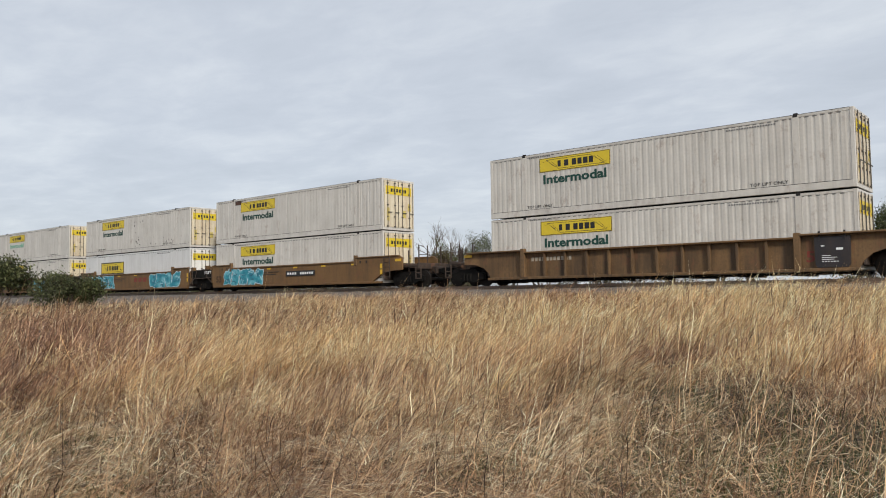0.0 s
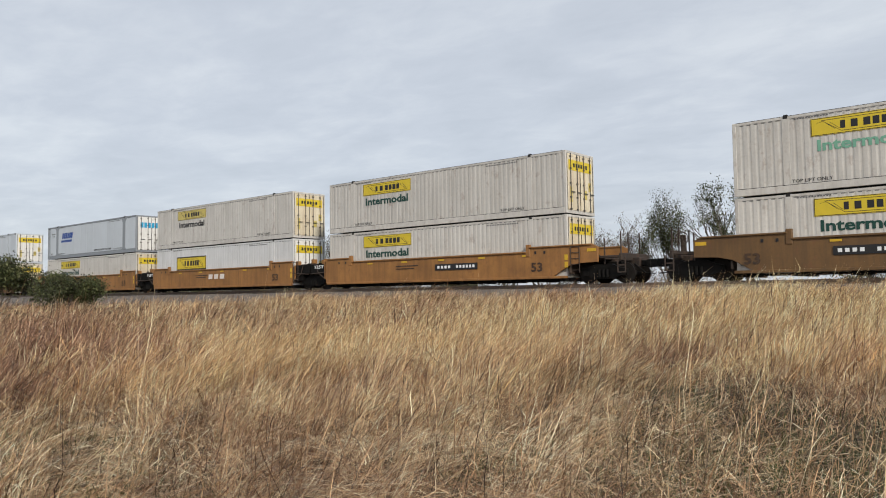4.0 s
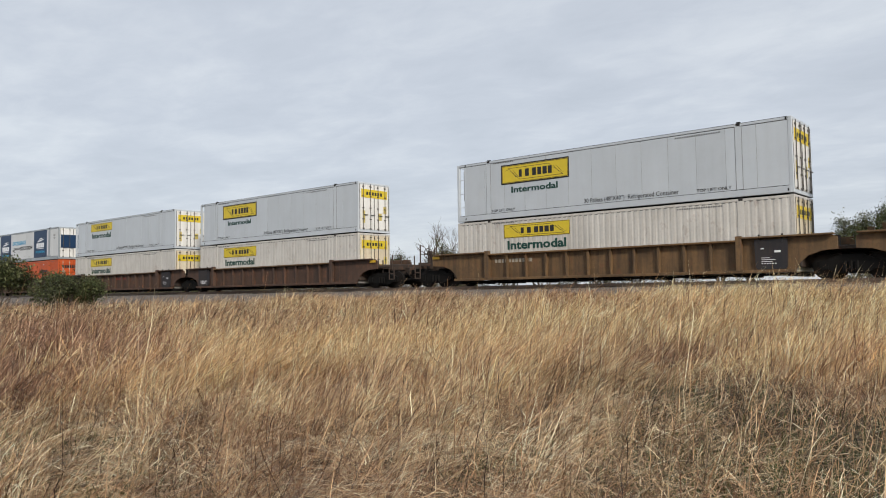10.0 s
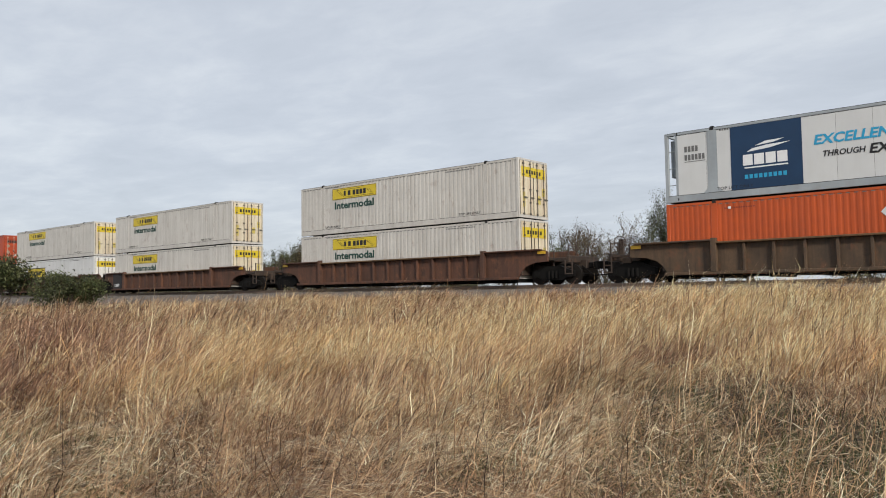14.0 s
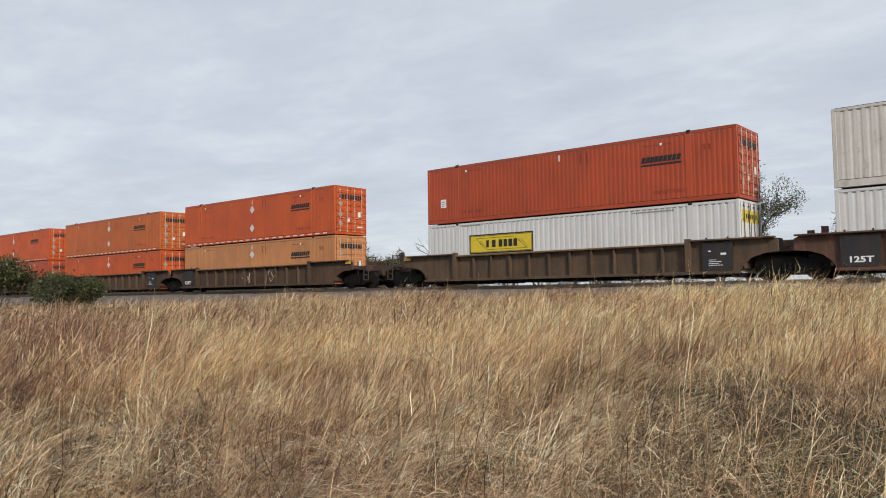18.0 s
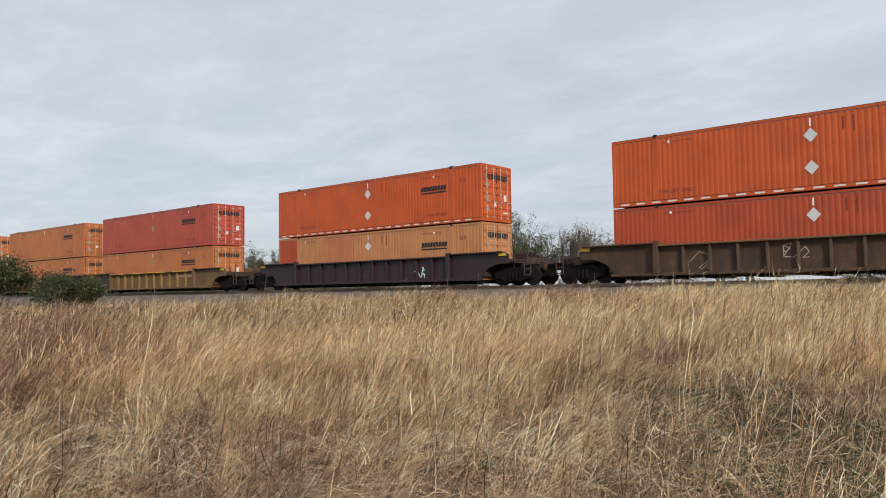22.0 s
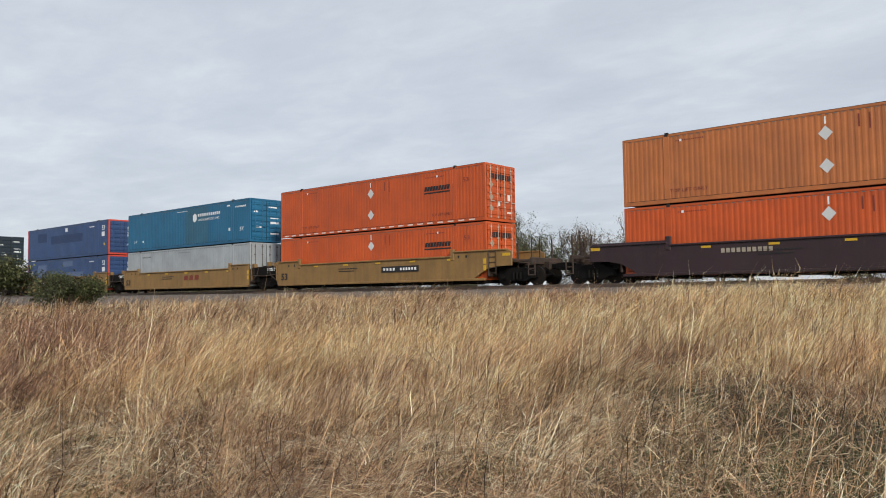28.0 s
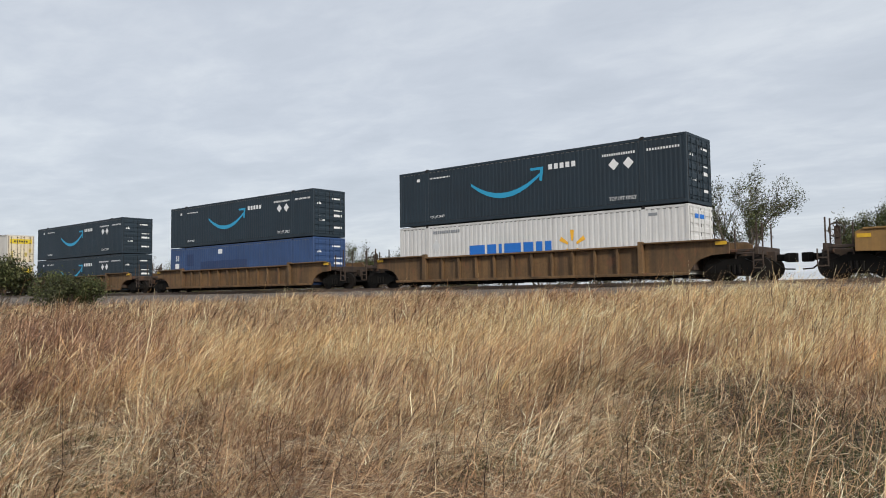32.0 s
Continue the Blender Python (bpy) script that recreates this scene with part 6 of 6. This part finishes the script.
def graffiti(car, x0, x1, seed, face):
    """Sprayed letters without meaning: swollen shapes with a pale rim."""
    rnd = random.Random(seed)
    n = max(3, round((x1 - x0) / 0.95))
    p = (x1 - x0) / n

    def blob(cx, grow, k):
        r = random.Random(seed * 31 + k)
        tilt = r.uniform(-0.25, 0.25)
        pts = []
        for i in range(16):
            w = 2 * math.pi * i / 16
            sq = 1 / max(abs(math.cos(w)), abs(math.sin(w)))
            q = sq * r.uniform(0.72, 1.12)
            h = (0.52 * q + grow) * math.sin(w)
            pts.append((cx + (p * 0.50 * q + grow) * math.cos(w) + tilt * h, min(max(0.92 + h, 0.29 - grow), 1.56 + grow)))
        return pts
    pale, body, cuts, shines = Shape(), Shape(), Shape(), Shape()
    for k in range(n):
        cx = x0 + (k + 0.5) * p
        pale.prism(blob(cx, 0.05, k), -0.004, 0)
        body.prism(blob(cx, 0.0, k), -0.0045 - 0.0005 * (k % 2), 0)
        for q in range(8):
            a, b, t, l = cx + rnd.uniform(-.32, .32) * p, rnd.uniform(.6, 1.3), rnd.uniform(-.7, .7) + rnd.choice((0, 1.57)), rnd.uniform(.15, .5)
            c, s_ = math.cos(t) * l, math.sin(t) * l
            w = rnd.uniform(0.02, 0.05)
            (cuts if q % 2 else shines).prism([(a - c / 2 + s_ * w, b - s_ / 2 - c * w), (a + c / 2 + s_ * w * .4, b + s_ / 2 - c * w), (a + c / 2 - s_ * w, b + s_ / 2 + c * w), (a - c / 2 - s_ * w, b - s_ / 2 + c * w)], -0.006, 0)
    k = (x0, x1, seed)
    g = part("graffiti", made(("graffiti", k), GRAFFITI_PALE, lambda: pale), car, "pale-rimmed teal graffiti", at=(0, face, 0))
    part("graffiti_fill", made(("graffiti_fill", k), GRAFFITI, lambda: body), g, at=(0, -0.002, 0))
    part("graffiti_cut", made(("graffiti_cut", k), SIGN_BLUE, lambda: cuts), g, at=(0, -0.003, 0))
    part("graffiti_shine", made(("graffiti_shine", k), GRAFFITI_PALE, lambda: shines), g, at=(0, -0.0035, 0))


# ---- the train, from its head to its tail: (x of the well's rear end at the start, car paint, smooth, couples behind, couples ahead, marks, rim, lower box, upper box) ----
SIGN_PARTS = ("lettering", "plaque", "plaque_border", "emblem", "stencil", "placard", "sticker", "notice", "stripe", "door_sign", "patch", "rays", "dent")


def stretched(ob):
    """Signs drawn for a 2.785 m side, fitted to the full height of the box."""
    for q in ob.children:
        if q.name.split(".")[0] in SIGN_PARTS and max(v[2] for v in q.bound_box) < HIGH - 0.15:
            q.matrix_basis = Matrix.Diagonal((1, 1, HIGH / 2.785, 1)) @ q.matrix_basis
    return ob


def train():
    c, f = cream_box, freight_box
    bord = lambda: cream_box("bordered", WHITE)
    rb, rp = (lambda: reefer_box("bordered")), (lambda: reefer_box("plain"))
    red = lambda **k: f(RED_ORANGE, "red-orange", **k)
    org = lambda **k: f(ORANGE, "bright orange", **k)
    tan = lambda **k: f(TAN_ORANGE, "faded orange", **k)
    pale = lambda **k: f(PALE_ORANGE, "sun-bleached orange", **k)
    dull = lambda **k: f(DULL_RED, "dull red", **k)
    s53 = ("53", 15.1, SOOT)
    rusty = "ochre-brown ribbed well car with rust"
    smooth_l = "brown smooth-sided well car with teal graffiti"
    tawny = "tawny orange smooth-sided well car"
    umber = "rusty umber ribbed well car"
    russet = "dark russet ribbed well car"
    sooty = "sooty brown ribbed well car"
    deep = lambda **k: f(DEEP_ORANGE, "deep orange", **k)
    olive = "olive-ochre ribbed well car"
    amber = "ochre-yellow smooth-sided well car"
    U = [
        (-2.63, rusty, BROWN, False, False, True, (), None, None, None),
        (-22.15, rusty, BROWN, False, True, False, (("53", 14.4, RED_TEXT), ("letters", 2.4, 2.2, MARK_GREY)), None, c, c),
        (-45.76, smooth_l, OCHRE, True, False, True, (("53", 0.35, SOOT), ("spray", 1.3, 5.6, 4), ("plate", 7.9)), None, c, lambda: c(worn="stub")),
        (-65.22, smooth_l, OCHRE, True, False, False, (("53", 0.35, SOOT), ("spray", 0.9, 5.4, 7), ("logo", 8.6, RED_TEXT), ("spray", 11.0, 15.2, 9)), None, bord, lambda: c(worn="holes")),
        (-84.68, smooth_l, OCHRE, True, True, False, (("53", 0.35, SOOT), ("plate", 3.5), ("spray", 9.3, 14.3, 12)), None, c, lambda: c("yellow", None, GREEN_FADED)),
        (-108.38, tawny, TAWNY, True, False, True, (("plate", 8.4), ("53", 14.3, SOOT)), None, c, c),
        (-127.92, tawny, TAWNY, True, False, False, (("logo", 7.2, TAPE), ("53", 14.3, SOOT)), None, bord, lambda: c("yellow", None, BLACK, True)),
        (-147.24, tawny, TAWNY, True, True, False, (("plate", 2.4), ("53", 14.3, SOOT)), None, c, lambda: reefer_box("slate")),
        (-170.71, rusty, BROWN, False, False, True, (("letters", 9.6, 2.4, MARK_GREY), ("scrawl", 8.1)), None, c, rb),
        (-190.25, rusty, BROWN, False, False, False, (("53", 14.3, RED_TEXT),), None, c, rp),
        (-209.83, rusty, BROWN, False, True, False, (("letters", 2.4, 2.2, MARK_GREY),), None, c, rb),
        (-233.29, umber, UMBER, False, False, True, (), None, c, rb),
        (-252.79, umber, UMBER, False, False, False, (("letters", 7.2, 2.0, RED_TEXT),), None, c, rp),
        (-272.33, "drab brown ribbed well car", DRAB, False, True, False, (("53", 14.3, RED_TEXT),), None, lambda: org(placards=(1.92,)), lambda: reefer_box("slogan")),
        (-295.84, russet, RUSSET, False, True, True, (), None, c, c),
        (-319.29, russet, RUSSET, False, False, True, (), None, c, c),
        (-339.17, russet, RUSSET, False, False, False, (("scrawl", 2.5),), None, bord, c),
        (-358.70, "drab brown ribbed well car", DRAB, False, True, False, (), OLIVE, bord, lambda: red(placards=(), notice=True)),
        (-382.14, sooty, SOOT, False, False, True, (("scrawl", 7.2), ("scrawl", 10.1)), None, pale, lambda: org(dashes=True)),
        (-401.70, sooty, SOOT, False, False, False, (("53", 14.3, RED_TEXT),), None, org, lambda: deep(dashes=True)),
        (-421.28, sooty, SOOT, False, True, False, (("scrawl", 3.4), ("scrawl", 7.1), ("scrawl", 12.0)), None, red, lambda: org(dashes=True)),
        (-444.60, "dark maroon ribbed well car", MAROON, False, True, True, (("scrawl", 11.6),), None, lambda: pale(mended=True), lambda: org(dashes=True)),
        (-468.02, olive, OLIVE, False, False, True, (("letters", 11.6, 2.4, MARK_GREY), ("53", 14.6, BROWN), ("chord", (3.6, 4.2), (5.6, 7.2), (7.8, 10.4), (11.5, 13.6))), None, lambda: tan(placards=(1.97,), faint=True), lambda: dull(placards=(1.58,), faint=True)),
        (-487.48, olive, OLIVE, False, False, False, (("logo", 8.0, MARK_GREY), ("53", 14.3, RED_TEXT), ("chord", (4.2, 5.0), (8.6, 9.2))), OLIVE, lambda: tan(placards=()), lambda: tan(placards=())),
        (-506.91, olive, OLIVE, False, True, False, (), None, lambda: tan(left=True, placards=(1.92,)), lambda: tan(placards=())),
        (-530.72, "dark maroon smooth-sided well car with white stencils", MAROON, True, True, True, (("letters", 4.2, 2.0, MARK_GREY), ("letters", 10.4, 2.6, LIGHT)), None, org, tan),
        (-554.31, amber, AMBER, True, False, True, (("53", 0.3, BLACK), ("plate", 9.1)), None, org, lambda: org(dashes=True)),
        (-573.70, amber, AMBER, True, False, False, (("53", 0.2, BLACK), ("logo", 8.55, RED_TEXT)), None, grey_box, teal_box),
        (-593.05, amber, AMBER, True, True, False, (("53", 0.2, BLACK), ("plate", 3.35)), None, lambda: navy_box(True), navy_box),
        (-616.87, rusty, BROWN, False, True, True, (), None, rays_box, dark_box),
        (-640.19, rusty, BROWN, False, True, True, (), None, patched_blue_box, dark_box),
        (-663.65, rusty, BROWN, False, True, True, (), None, dark_box, dark_box),
        (-687.10, rusty, BROWN, False, True, True, (), None, c, c),
    ]
    rolling = []
    for x, label, p, smooth, behind, ahead, marks, rim, lower, upper in U:
        rolling.append((well_car(label, p, smooth, behind, ahead, marks, rim), x, 0.0))
        if lower:
            rolling.append((stretched(lower()), x, 0.30))
            rolling.append((stretched(upper()), x, 0.30 + HIGH + 0.058))
    return rolling


ROLLING = train()
# how far the train has run, by the second
RUN = [(0, 0.0), (2, 37.2), (4, 74.36), (6, 111.48), (8, 148.56), (10, 185.57), (12, 222.47), (14, 259.21), (16, 295.83), (18, 332.42), (20, 369.05), (22, 405.74), (24, 442.45), (26, 479.11), (28, 515.69), (30, 552.18), (32, 588.55)]

# ---- beyond the track ----
SPARSE, LEAFY, BARE = "small half-bare tree with sparse olive leaves", "scrubby tree with olive-green leaves", "bare grey-twigged scrub tree"
for x, y, h, seed, per, size, stems, mat in (
        (-7.9, 13.5, 6.0, 40, 8, 0.13, 3, LEAF), (-6.93, 15.0, 5.81, 46, 10, 0.13, 3, LEAF), (-4.94, 13.0, 5.64, 47, 8, 0.13, 3, LEAF_OLIVE),
        (-14.68, 14.0, 8.31, 41, 8, 0.15, 2, LEAF), (-19.36, 14.0, 7.51, 42, 4, 0.12, 3, LEAF), (-17.07, 14.0, 7.02, 43, 0, 0.1, 1, LEAF),
        (-24.44, 14.0, 6.22, 44, 3, 0.12, 3, LEAF_DRY), (-22.76, 14.6, 5.02, 45, 3, 0.12, 2, LEAF_DRY), (-29.01, 14.0, 6.72, 50, 7, 0.13, 3, LEAF), (-27.43, 14.8, 6.61, 51, 1, 0.12, 2, LEAF_DRY),
        (-31.6, 14.0, 7.12, 52, 8, 0.13, 3, LEAF), (-36.19, 14.2, 6.02, 53, 5, 0.13, 3, LEAF), (-37.59, 13.6, 5.04, 54, 4, 0.13, 3, LEAF_DRY), (-39.95, 14.0, 7.61, 55, 0, 0.1, 2, LEAF),
        (-45.94, 14.0, 5.63, 56, 6, 0.14, 4, LEAF), (-48.55, 14.4, 4.83, 57, 2, 0.13, 2, LEAF_DRY), (-51.7, 14.0, 6.92, 58, 4, 0.14, 3, LEAF_DRY), (-56.68, 14.0, 6.52, 59, 7, 0.14, 4, LEAF),
        (-59.18, 14.4, 5.82, 60, 5, 0.14, 3, LEAF), (-62.65, 14.0, 6.42, 61, 5, 0.14, 3, LEAF), (-67.43, 14.0, 6.23, 62, 2, 0.14, 3, LEAF_DRY), (-72.11, 14.0, 6.03, 63, 5, 0.15, 3, LEAF),
        (-77.6, 14.5, 5.62, 64, 5, 0.15, 3, LEAF), (-83.06, 14.0, 5.93, 65, 5, 0.15, 3, LEAF_DRY), (-90.53, 14.0, 5.73, 66, 5, 0.16, 3, LEAF)):
    tree("scrub_tree", BARE if per == 0 else SPARSE if per < 4 else LEAFY, x, y, h, seed, per * 4, size * 0.36, 0.15, mat, stems, 0.5 if seed == 41 else 0.36, 5, "trees beyond the track", {40: 0.6, 41: 0.62, 42: 0.45}.get(seed, 0.85))
rnd_low = random.Random(8)
x = -118.0
while x < 4:
    if not (-13.6 < x < -9.0 or -31.0 < x < -25.6 or -21.8 < x < -20.9):
        tree("low_bush", "low tangled brown-green brush along the fence line", x, 11.5 + rnd_low.uniform(-1, 1), rnd_low.uniform(2.7, 3.4) if x < -30 else rnd_low.uniform(2.2, 2.9),
             rnd_low.randrange(10 ** 6), 14, 0.05, 0.2, rnd_low.choice((LEAF, LEAF_OLIVE, LEAF_DRY)), 5, 0.5, 3, "brush beyond the track", 1.5)
    x += rnd_low.uniform(1.3, 2.2) if x < -30 else rnd_low.uniform(1.8, 3.0)
tree("green_bush", "dense dark green bush standing in the dry grass", -50.58, -9.0, 2.38, 71, 16, 0.08, 0.2, LEAF, 9, 0.5, 4, "bushes in the field", 1.05)
tree("green_bush", "tall dark green bush at the edge of the field", -63.91, -9.0, 3.97, 72, 16, 0.11, 0.28, LEAF, 8, 0.45, 4, "bushes in the field", 0.8)


# ---- what moves ----
def run_at(t):
    return float(np.interp(t, [a for a, _ in RUN], [b for _, b in RUN]))


def motions():
    for ob, x, z in ROLLING:
        walk(ob, [(t, pose(x + d, 0, RAIL_Z + z)) for t, d in RUN])
    for ob, phase, pace in TUFTS:
        x, y, z = ob.location
        rows = []
        for k in range(41):
            t = k * 0.8
            w = 5.0 * math.sin(pace * t * 1.9 + phase) + 2.5 * math.sin(pace * t * 4.1 + 2 * phase)
            rows.append((t, pose(x, y, z, -w * 0.65, w * 0.75, 0)))
        walk(ob, rows)
    # each wheelset rolls on its truck; those on the same side of a truck share their turning
    for side in AXLES:
        alike = [w for w in TRUCKS if abs(w.matrix_basis.translation.x - side) < 0.01]
        walk(alike[0], [(k / FPS, pose(side, 0, WHEEL_R) @ Matrix.Rotation(run_at(k / FPS) / WHEEL_R, 4, "Y")) for k in range(32 * FPS + 1)])
        lead = alike[0].animation_data
        for w in alike[1:]:
            w.rotation_mode = "QUATERNION"
            own = w.animation_data_create()
            own.action = lead.action
            own.action_slot = lead.action_slot


motions()
